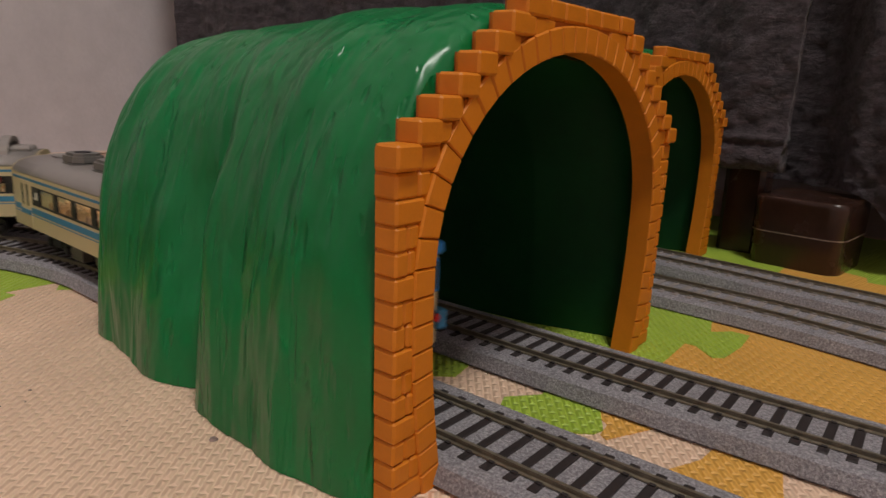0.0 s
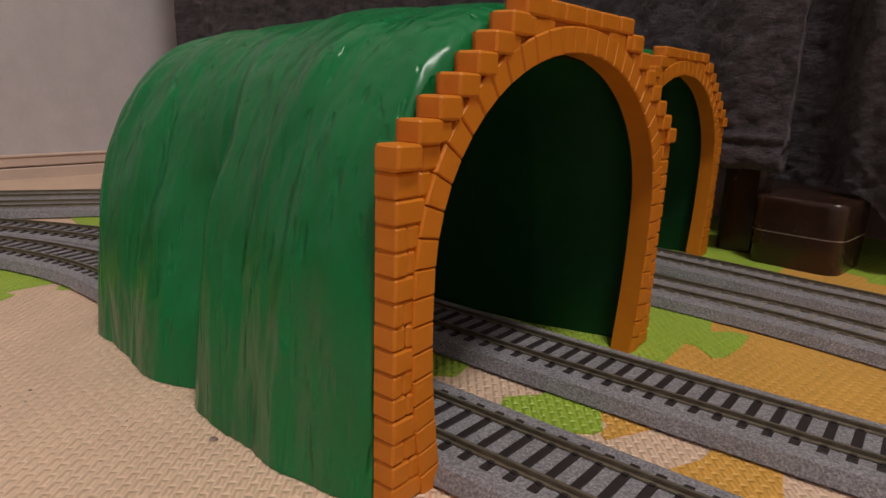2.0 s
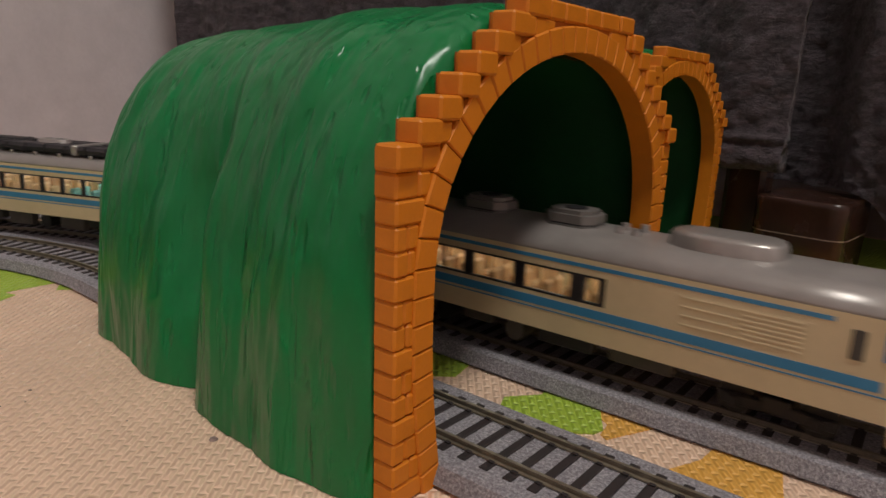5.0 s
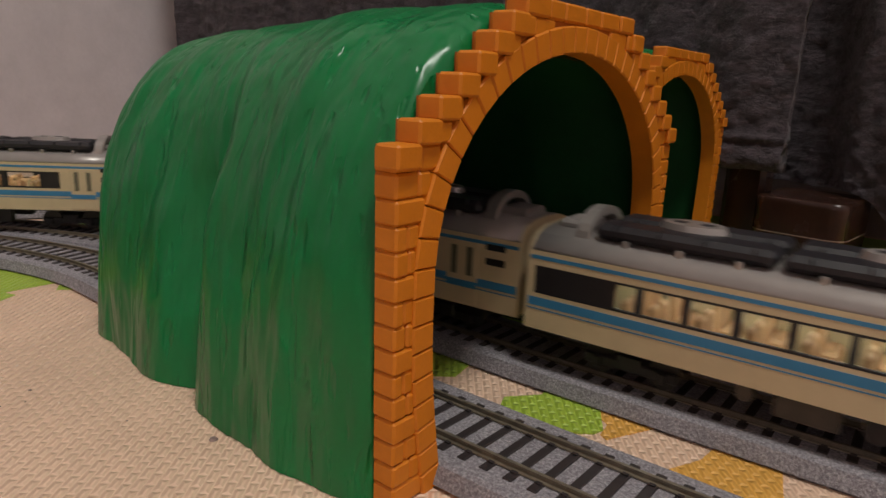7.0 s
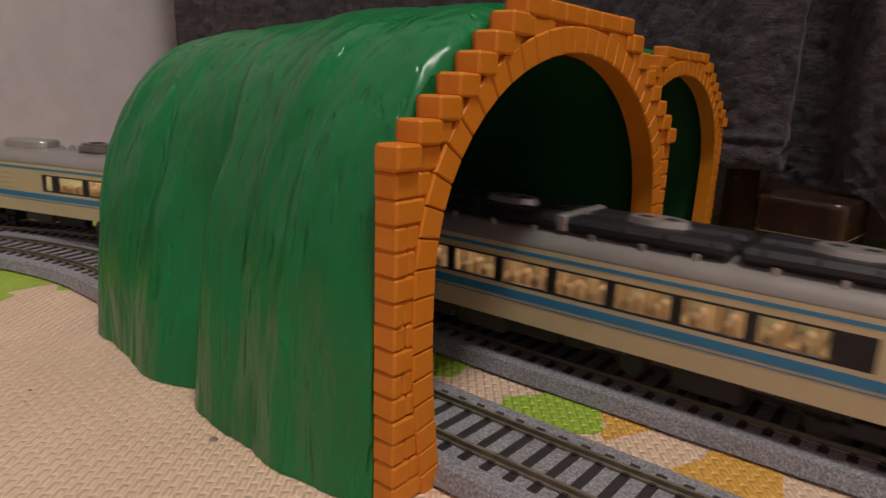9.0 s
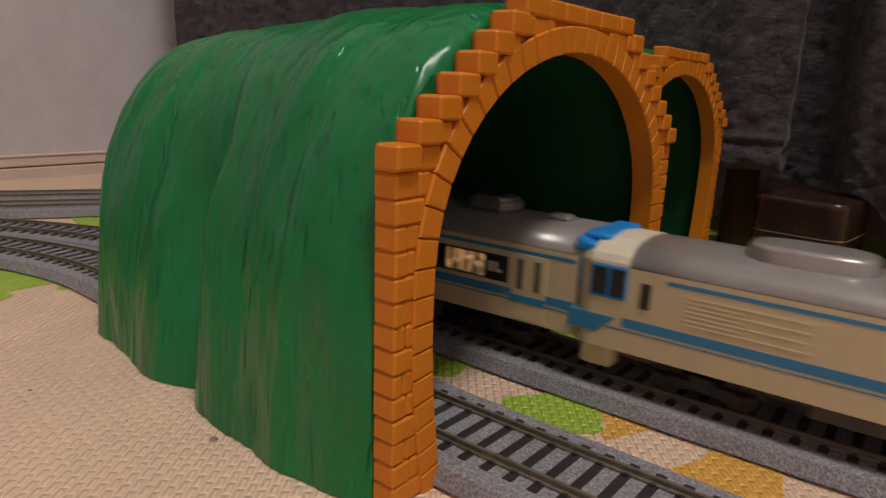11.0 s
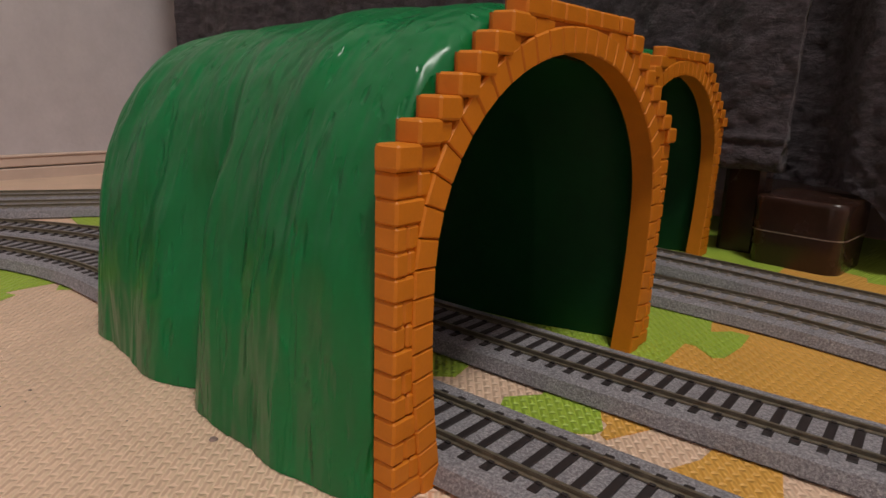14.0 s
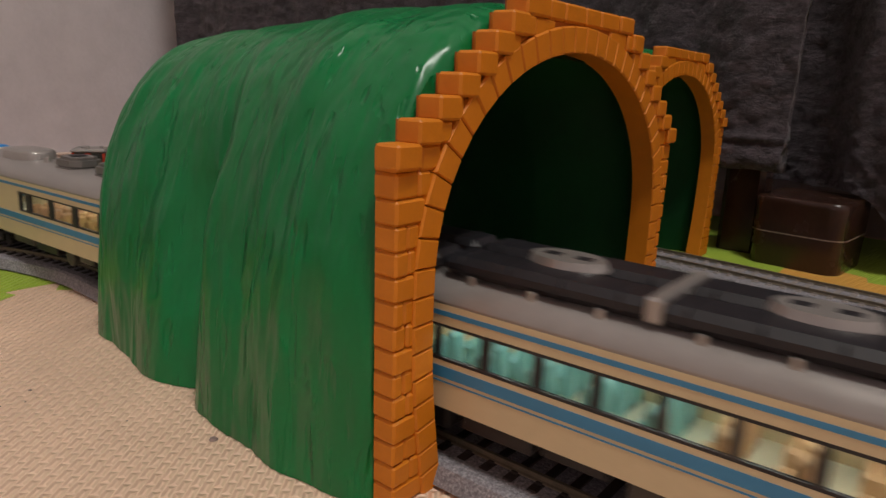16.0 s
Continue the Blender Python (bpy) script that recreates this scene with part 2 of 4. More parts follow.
# ---- lines of the tracks (millimetres) ----
class Line:
    def __init__(self, pts, closed=False, step=4.0):
        p = np.array(pts, float)
        if closed:
            p = np.vstack([p, p[:1]])
        d = np.r_[0, np.cumsum(np.hypot(*np.diff(p, axis=0).T))]
        tan = np.gradient(p, d, axis=0)
        if closed:
            tan[0] = tan[-1] = ((p[1] - p[0]) / (d[1] - d[0]) + (p[-1] - p[-2]) / (d[-1] - d[-2])) / 2
        out = []
        for i in range(len(p) - 1):
            h = d[i + 1] - d[i]
            for u in np.arange(0, 1, step / h if h > step else 1.0):
                out.append((2 * u**3 - 3 * u**2 + 1) * p[i] + (u**3 - 2 * u**2 + u) * h * tan[i] + (3 * u**2 - 2 * u**3) * p[i + 1] + (u**3 - u**2) * h * tan[i + 1])
        self.p = np.array(out + [p[-1]])
        self.d = np.r_[0, np.cumsum(np.hypot(*np.diff(self.p, axis=0).T))]
        self.len, self.closed = self.d[-1], closed

    def at(self, s):
        if self.closed:
            s = s % self.len
        return np.array([np.interp(s, self.d, self.p[:, 0]), np.interp(s, self.d, self.p[:, 1])])

    def station(self, s):
        a, b = self.at(s - 1.5), self.at(s + 1.5)
        t = (b - a) / np.hypot(*(b - a))
        x, y = self.at(s)
        return (x, y, t[0], t[1])

    def near(self, x, y):
        i = int(np.argmin((self.p[:, 0] - x) ** 2 + (self.p[:, 1] - y) ** 2))
        return self.d[i]


def arc(cx, cy, r, a0, a1, n=16):
    """Points round a centre; the angle counts from +y towards -x."""
    return [(cx - r * math.sin(a), cy + r * math.cos(a)) for a in np.linspace(a0, a1, n)]


def loop_one():
    top = [(1300, -60), (900, -60), (500, -60), (250, -61.5), (130, -64), (65, -65.4), (0, -65), (-70, -63), (-140, -59.5), (-190, -56), (-212, -55.5), (-235, -57.5), (-265, -64.5)]
    left = arc(-218, -249, 190, 0.44, math.pi, 20)
    return top + left + [(200, -439), (700, -439)] + arc(1300, -249.5, 189.5, math.pi, 2 * math.pi, 16)[:-1]


def loop_two():
    top = [(1300, 3), (900, 3), (500, 3), (250, 3), (130, 2.6), (65, 0.8), (0, 0), (-70, 0.5), (-140, -1), (-200, -6), (-245, -15), (-282, -27), (-309, -39)]
    left = arc(-203, -266, 250, 0.58, math.pi, 22)
    return (top + left + [(200, -516), (700, -516)] + arc(1300, -256.5, 259.5, math.pi, 2 * math.pi, 16)[:-1])[::-1]


LINE1, LINE2 = Line(loop_one(), True), Line(loop_two(), True)
LINE3 = Line([(900, 58), (300, 72), (120, 96), (78, 105), (45, 110.5), (0, 113.5), (-60, 115), (-150, 112), (-240, 92), (-310, 62), (-371, 22), (-386, -2), (-402, -30), (-445, -110), (-485, -190), (-505, -270), (-505, -400), (-480, -520), (-420, -700), (-300, -860), (-100, -960)])
LINE4 = Line([(900, 112), (300, 132), (120, 153), (72, 160.5), (33, 164.5), (5, 168.5), (-37, 173), (-110, 176), (-200, 168), (-290, 138), (-360, 96), (-414, 36), (-428, 12), (-445, -18), (-495, -95), (-535, -180), (-560, -270), (-560, -420), (-530, -560), (-470, -760), (-350, -930), (-100, -1060)][::-1])
RAIL_TOP, TIE_TOP = 8.0, 6.25


# ---- room ----
def room():
    wx, wy0, wy1, hz = -620, -1900, 620, 2400
    x1 = 1900
    thing("floor", "pale wooden floor under the play mats", "floor", kind="structure", geo=Geo().box(wx, x1, wy0, wy1, -60, -9.5), mat="floor")
    thing("ceiling", "plain off-white ceiling", "ceiling", kind="structure", geo=Geo().box(wx - 80, x1 + 80, wy0 - 80, wy1 + 80, hz, hz + 60), mat="ceil")
    thing("wall_west", "pale lilac-grey papered wall", "wall", kind="structure", geo=Geo().box(wx - 80, wx, wy0 - 80, wy1 + 80, -60, hz), mat="wall")
    thing("wall_east", "pale papered wall", "wall", kind="structure", geo=Geo().box(x1, x1 + 80, wy0 - 80, wy1 + 80, -60, hz), mat="wall")
    thing("wall_south", "pale papered wall", "wall", kind="structure", geo=Geo().box(wx, x1, wy0 - 80, wy0, -60, hz), mat="wall")
    thing("wall_north", "pale papered wall", "wall", kind="structure", geo=Geo().box(wx, x1, wy1, wy1 + 80, -60, hz), mat="wall")
    board = Geo().box(wx, wx + 9, wy0, wy1, -9.5, 2.6, 0.8)
    board.box(wx, wx + 7, wy0, wy1, 3.8, 13.0, 1.0).box(wx, wx + 8.2, wy0, wy1, 12.7, 15.2, 0.8)
    thing("baseboard", "cream-painted grooved baseboard along the wall", "baseboard", kind="structure", geo=board, mat="trim")
    cl = thing("ceiling_light", "round opal ceiling light, switched on", "lamp")
    cl.matrix_basis = Matrix.Translation((LAMP_AT[0], LAMP_AT[1], 0))
    part("diffuser", Geo().cyl((0, 0, 2290), 250, 60, "z", 40), "opal", cl)
    part("base_plate", Geo().cyl((0, 0, 2360), 270, 80, "z", 40), "ceil", cl)


# ---- play mats ----
def play_mats():
    def mat(label, outline, col, z=0.0):
        g = Geo().prism(outline, -9.5, z)
        ob = thing("play_mat", label, "play mat", group="puzzle play mats", geo=g, mat=col, fix=True)
        return ob
    # the whole floor of the railway lies on beige mats; coloured mats are let into it a hair proud
    mat("beige foam play mat with a woven relief", [(-560, -1100), (1700, -1100), (1700, 380), (-560, 380)], "beige", -0.25)
    green = [(18, -16)] + [(19, 30), (18, 58), (22, 58), (31, 50), (34.5, 53), (36, 70), (35, 86), (28, 86), (21.5, 79), (18, 91), (18, 225)] + [(-380, 225), (-380, -4), (-330, -16)]
    tail = [(-66, -16), (-64, -34), (-50, -42), (-36, -36), (-29, -30), (-32, -16), (-2, -16), (0, -22), (-8, -32), (-6, -37), (4, -41), (18, -38.5), (24, -34), (25, -30), (17, -16)]
    mat("lime green foam play mat with puzzle tabs", green + tail, "lime", 0.2)
    amber = [(10, -16), (24.5, -26), (25.5, -33), (28, -34.5), (37, -16), (53, -16), (52, -27), (46, -40), (55, -47), (68, -45), (74, -33), (70, -16), (160, -16), (163, -36), (175, -40), (185, -32), (182, -16), (330, -16), (330, 225)]
    amber += [(60, 225), (58, 236), (48, 240), (36, 236), (38, 225), (10, 225)]
    mat("amber foam play mat with puzzle tabs", amber, "amber", 0.0)
    mat("lime green foam play mat under a bed leg", [(330, 225.2), (330, 372), (-380, 372), (-380, 225.2), (18, 225.2), (38, 225.2), (36, 236.2), (48, 240.3), (58.2, 236.2), (60.2, 225.2)], "lime", -0.04)
    mat("lime green foam play mat with a puzzle edge", [(-224, -56), (-208, -60), (-206, -69), (-214, -80), (-225, -73), (-225, -97), (-218, -95), (-214, -102), (-219, -113), (-225, -109), (-225, -180), (-225, -330), (-540, -330), (-540, -200), (-440, -56)], "lime", -0.01)
    for x, y, r in ((-117, -128, 0.5), (-112, -138, 0.42), (-110, -132, 0.3), (-51.7, -107.7, 1.25), (-78, -118, 0.3)):
        g = Geo().cyl((0, 0, r * 0.2), r, r * 0.4, "z", 9, r * 0.7)
        ob = thing("crumb", "small dark crumb of dirt on the mat", "crumb", group="crumbs on the mat", geo=g, mat="crumb")
        ob.location = (x * K, y * K, -0.0002)


# ---- tracks ----
def build_track(line, s0, s1, label, tie_mat, tie_half, near):
    tr = thing("model_track", label, "model track", group="model railway tracks")
    st = [line.station(s) for s in np.arange(s0, s1, 5.0)]
    hb, ht = 20.5, 18.6
    part("roadbed", Geo().sweep(st, [(-hb + 1.3, -0.2), (-hb + 1.3, 0.7), (-hb, 0.9), (-ht, 5.3), (-ht + 1.4, 5.9), (ht - 1.4, 5.9), (ht, 5.3), (hb, 0.9), (hb - 1.3, 0.7), (hb - 1.3, -0.2)]), "ballast", tr, "grey speckled ballast roadbed", fix=True)
    for side in (-1, 1):
        c = side * 8.75
        prof = [(c - 1.1, TIE_TOP), (c + 1.1, TIE_TOP), (c + 1.0, TIE_TOP + 0.25), (c + 0.3, TIE_TOP + 0.45), (c + 0.3, RAIL_TOP - 0.6), (c + 0.5, RAIL_TOP - 0.4), (c + 0.5, RAIL_TOP), (c - 0.5, RAIL_TOP), (c - 0.5, RAIL_TOP - 0.4), (c - 0.3, RAIL_TOP - 0.6), (c - 0.3, TIE_TOP + 0.45), (c - 1.0, TIE_TOP + 0.25)]
        part("rail", Geo().sweep(st, prof), "rail", tr, "worn metal rail", fix=True)
    one = Geo().box(-1.35, 1.35, -tie_half, tie_half, 5.2, TIE_TOP, 0.25)
    for c in (-8.75, 8.75):
        one.box(-0.8, 0.8, c - 2.0, c - 1.0, TIE_TOP, TIE_TOP + 0.5, 0.1).box(-0.8, 0.8, c + 1.0, c + 2.0, TIE_TOP, TIE_TOP + 0.5, 0.1)
    me = one.mesh("tie", tie_mat)
    rest = Geo()
    count = 0
    for s in np.arange(s0 + 3, s1 - 3, 6.74):
        x, y, tx, ty = line.station(s)
        a = math.atan2(ty, tx)
        if near(x, y) and count < 110:
            ob = part("tie", me, tie_mat, tr)
            ob.matrix_basis = Matrix.Translation((x * K, y * K, 0)) @ Matrix.Rotation(a, 4, "Z")
            count += 1
        else:
            rest.box(-1.35, 1.35, -tie_half, tie_half, 5.2, TIE_TOP, 0, Matrix.Translation((x, y, 0)) @ Matrix.Rotation(a, 4, "Z"))
    tagged(part("ties", rest, tie_mat, tr), kind="stuff")
    return tr


def tracks():
    near = lambda x, y: -75 < x < 150 and y > -120
    left = lambda x, y: (-75 < x < 150 and y > -120) or (-360 < x < -200 and -90 < y < 60)
    build_track(LINE1, 0, LINE1.len - 1, "model railway track with black ties on grey ballast", "tie", 13.7, left)
    build_track(LINE2, 0, LINE2.len - 1, "model railway track with black ties on grey ballast", "tie", 13.7, left)
    build_track(LINE3, 0, LINE3.len, "model railway track with grey concrete ties", "concrete", 13.2, near)
    build_track(LINE4, 0, LINE4.len, "model railway track with grey concrete ties", "concrete", 13.2, near)


# ---- tunnels ----
def arch_half(z):
    """Half width of the opening at a height."""
    base = 56.6 + 5.4 * math.sin(math.pi / 2 * min(z, 45) / 45)
    if z <= 52:
        return base
    u = min(1.0, (z - 52) / 53.0)
    return 62.0 * math.sqrt(max(0.0, 1 - u**2.15))


def arch_points(n=160):
    """The opening's outline from the left foot over the crown to the right foot, by even steps."""
    zs = np.r_[np.linspace(0, 52, 40), 52 + 53 * np.sin(np.linspace(0, math.pi / 2, 60))[1:]]
    half = [(arch_half(z), z) for z in zs]
    pts = np.array([(-v, z) for v, z in half] + [(v, z) for v, z in half[-2::-1]])
    d = np.r_[0, np.cumsum(np.hypot(*np.diff(pts, axis=0).T))]
    s = np.linspace(0, d[-1], n)
    return np.c_[np.interp(s, d, pts[:, 0]), np.interp(s, d, pts[:, 1])]


def cham(dx, dy, dz, c=0.6):
    return Geo().box(-dx / 2, dx / 2, -dy / 2, dy / 2, -dz / 2, dz / 2, c).mesh("brick", "brick")


def shell_point(u, x, length, seed, inner=0.0):
    """A point of the hill's skin: u from the left foot over the top to the right foot, x from 0 back to -length."""
    t = -x / length
    rim = min(1.0, t / 0.075)
    rim = math.sqrt(max(0.0, 1 - (1 - rim) ** 2))
    inner += 6.5 * min(1.0, 4 * t) if inner else 0.0
    a, b = 73.2 + 5.0 * rim - 15.5 * t - inner, 110.8 + 6.6 * rim - 8.4 * t * t - inner
    if t > 0.9 and inner == 0:
        u2 = min(1.0, (t - 0.9) / 0.1)
        a, b = a - 7.0 * (1 - math.sqrt(1 - 0.96 * u2 * u2)), b - 8.0 * (1 - math.sqrt(1 - 0.96 * u2 * u2))
    elif t > 0.9:
        a, b = a - 5.5 * (t - 0.9) / 0.1, b - 6.5 * (t - 0.9) / 0.1
    ang = math.pi * (1 - u)
    n = 2.0 / (3.15 - 0.5 * t * t)
    c, s = math.cos(ang), math.sin(ang)
    v, z = a * math.copysign(abs(c) ** n, c), b * abs(s) ** n
    if inner == 0:
        w = min(1.0, 6 * t)
        low = max(0.0, 1 - z / 110.0)
        fold = 3.9 * noise.noise((x * 0.036 + seed, v * 0.012, z * 0.006)) + 2.4 * (1 - 0.5 * low) * noise.noise((x * 0.085 + seed, v * 0.03, z * 0.02)) + (1.3 - 0.8 * low) * noise.noise((x * 0.13 + seed, v * 0.05, z * 0.035)) + 0.4 * noise.noise((x * 0.4 + seed, v * 0.2, z * 0.09))
        hold = max(0.0, min(1.0, (112.0 - z) / 50.0))
        xc = x + 73.0 + 0.05 * z
        crease = -12.5 * hold * (math.exp(-((xc / (2.0 + 0.07 * z)) ** 2)) if xc > 0 else math.exp(xc / (8.0 + 0.06 * z)))
        crease -= 5.0 * math.exp(-(((x + 84.0 + 0.10 * z) / 11.0) ** 2)) * math.exp(-(((z - 48.0) / 26.0) ** 2))
        flare = 1.2 + 2.8 * low * low
        lobe = 3.2 * math.exp(-(((x + 60.0 + 0.05 * z) / 11.0) ** 2)) * hold + 2.6 * math.exp(-(((x + 98.0) / 13.0) ** 2)) * hold
        k = w * max(-12.5, fold + crease + flare + lobe)
        v += math.copysign(1.0, v) * k * min(1.0, abs(c) * 1.6)
        z += w * (1.8 * noise.noise((x * 0.05 + seed, v * 0.05, 4.0)) + fold * 0.25) * min(1, z / 60.0)
    return v, max(z, 0.0)


def tunnel():
    tn = thing("toy_tunnel", "green moulded plastic toy tunnel with an orange brick portal", "toy tunnel", group="toy tunnels")
    length, nu, nx = 150.0, 110, 150
    # the lining takes the hill's green with the inside shade painted in
    for inner, name, mat in ((0.0, "hill", "hill"), (8.5, "lining", "hill_in_shade")):
        g = Geo()
        V = []
        for j in range(nx + 1):
            x = (1.5 if not inner else 1.2) - (length + 4.5) * j / nx
            for i in range(nu + 1):
                v, z = shell_point(i / nu, min(0.0, x - 1.5) * length / (length + 4.5), length, 3.7, inner)
                V.append((x, v, z))
        F = []
        for j in range(nx):
            for i in range(nu):
                q = j * (nu + 1) + i
                f = (q, q + 1, q + nu + 2, q + nu + 1)
                F.append(f[::-1] if inner else f)
        g.add(V, F, True)
        part(name, g, mat, tn, "glossy green moulded hillside with olive streaks" if not inner else "green plastic inside, darkened in colour as shade")
    rim = Geo()
    e = [(-3.0 - length, *shell_point(i / nu, -length, length, 3.7, 0.0)) for i in range(nu + 1)]
    f = [(-3.0 - length, *shell_point(i / nu, -length, length, 3.7, 8.5)) for i in range(nu + 1)]
    rim.add(e + f, [(i, i + 1, nu + 2 + i, nu + 1 + i) for i in range(nu)])
    e2 = [(1.5, *shell_point(i / nu, 0.0, length, 3.7, 0.0)) for i in range(nu + 1)]
    f2 = [(1.4, v * 0.935, z * 0.968) for _, v, z in e2]
    part("rim", rim, "hill", tn)
    part("front_rim", Geo().convex_strip(e2, f2), "hill", tn)
    # portal slab behind the bricks
    steps = [(76.0 - 6.4 * k, 83.0 + 4.9 * k) for k in range(8)]
    body = Geo()
    front, back = 7.0, 1.4
    # the slab is built in level courses, each from the opening out to the stepped side
    zc = list(np.arange(0, 83.0, 5.53)) + [83.0] + [s[1] for s in steps[1:]]
    for z0, z1 in zip(zc[:-1], zc[1:]):
        zm = (z0 + z1) / 2
        hw = 73.3 + 1.5 * zm / 83.0 if z1 <= 83.01 else next(s[0] for s in reversed(steps) if s[1] <= zm + 2.5) - 0.8
        for sgn in (-1, 1):
            sub = 3
            for i in range(sub):
                a0, a1 = z0 + (z1 - z0) * i / sub, z0 + (z1 - z0) * (i + 1) / sub
                i0, i1 = (arch_half(a0) if a0 < 105 else 0) + 0.7, (arch_half(a1) if a1 < 105 else 0) + 0.7
                if a0 >= 105:
                    i0 = i1 = 0.0
                verts = [(x, sgn * h, z) for x in (back, front) for h, z in ((i0, a0), (hw, a0), (hw, a1), (i1, a1))]
                body.convex(verts, [(0, 1, 2, 3), (4, 5, 6, 7), (0, 1, 5, 4), (1, 2, 6, 5), (2, 3, 7, 6), (3, 0, 4, 7)])
    pb = part("portal", body, "joint", tn, "orange plastic brick-pattern portal", fix="weld")
    # smooth reveal of the arch
    rv = Geo()
    B = arch_points(160)
    rv.add([(x, v, z) for x in (0.6, front + 0.9) for v, z in B], [(i, i + 1, 160 + i + 1, 160 + i) for i in range(159)], True)
    part("reveal", rv, "brick", pb, fix=False)
    # ring of arch bricks
    nv = 46
    P = arch_points(nv + 1)
    tan = np.gradient(P, axis=0)
    out_n = np.c_[-tan[:, 1], tan[:, 0]] / np.hypot(tan[:, 0], tan[:, 1])[:, None]
    for i in range(nv):
        quad = [P[i], P[i + 1], P[i + 1] + 7.3 * out_n[i + 1], P[i] + 7.3 * out_n[i]]
        mid = np.mean(quad, 0)
        def inset(d):
            return [q + (mid - q) / np.hypot(*(mid - q)) * d for q in quad]
        V = [(x, y - mid[0], z - mid[1]) for x, d in ((1.2, 0.2), (8.1, 0.2), (8.6, 0.75)) for y, z in inset(d)]
        F = [(0, 1, 2, 3), (8, 9, 10, 11)] + [(r * 4 + j, r * 4 + (j + 1) % 4, r * 4 + 4 + (j + 1) % 4, r * 4 + 4 + j) for r in (0, 1) for j in range(4)]
        g = Geo()
        g.convex(V, F)
        part("brick", g, "brick", pb, at=(0, mid[0], mid[1]))
    # level courses outside the ring
    rng = random.Random(5)
    cache = {}
    def brick(y0, y1, z0, z1, proud=0.0, deep=False):
        w, h = round(y1 - y0 - 0.1, 1), round(z1 - z0 - 0.12, 1)
        if w < 1.2:
            return
        dx = 6.6 if deep else 4.0
        if (w, h, dx) not in cache:
            cache[w, h, dx] = cham(dx, w, h)
        ob = part("brick", cache[w, h, dx], "brick", pb)
        ob.location = ((8.0 + proud - dx / 2) * K, (y0 + y1) / 2 * K, (z0 + z1) / 2 * K)
    for k, (z0, z1) in enumerate(zip(zc[:-1], zc[1:])):
        zm = (z0 + z1) / 2
        leg = z1 <= 83.01
        hw = 74.0 + 1.5 * zm / 83.0 if leg else next(s[0] for s in reversed(steps) if s[1] <= zm + 2.5)
        # outer side of the ring at this height
        q = arch_points(220)
        nrm = np.gradient(q, axis=0)
        nrm = np.c_[-nrm[:, 1], nrm[:, 0]] / np.hypot(nrm[:, 0], nrm[:, 1])[:, None]
        o = q + nrm * 7.4
        cand = o[(np.abs(o[:, 1] - zm) < 2.2) & (o[:, 0] < 0)]
        inner = -cand[:, 0].mean() - 1.0 if len(cand) else (0.0 if zm > 109 else 10.0)
        for sgn in (-1, 1):
            a, b = inner + 0.1, hw
            width = b - a
            if leg and width < 14:
                cuts = [a, b]
                if k % 3 != 0 and width > 5.5:
                    cuts = [a, a + (0.36 if k % 3 == 1 else 0.52) * width, b]
            else:
                n = max(1, int(round(width / (9.0 + 2.0 * (k % 2)))))
                cuts = [a + width * i / n for i in range(n + 1)]
                if n > 1:
                    for i in range(1, n):
                        cuts[i] += rng.uniform(-1.2, 1.2)
            for i, (c0, c1) in enumerate(zip(cuts[:-1], cuts[1:])):
                end = i == len(cuts) - 2
                y0, y1 = (c0, c1) if sgn > 0 else (-c1, -c0)
                brick(y0, y1, z0, z1, (0.5 if end and not leg else rng.uniform(-0.15, 0.15)), end)
    # step caps that stand out at each step
    for s, z in steps[:7]:
        for sgn in (-1, 1):
            c0, c1 = s - 7.4, s + 0.5
            y0, y1 = (c0, c1) if sgn > 0 else (-c1, -c0)
            brick(y0, y1, z - 5.0, z + 0.4, 1.3, True)
    return tn


def tunnels():
    a = tunnel()
    a.matrix_basis = pose(-0.002, -0.0254, 0, 0, 0, 0)
    b = copy_thing(a, pose(-0.035, 0.151, 0, 0, 0, 0))
    tagged(b, "green toy tunnel with an orange brick portal, behind the first")


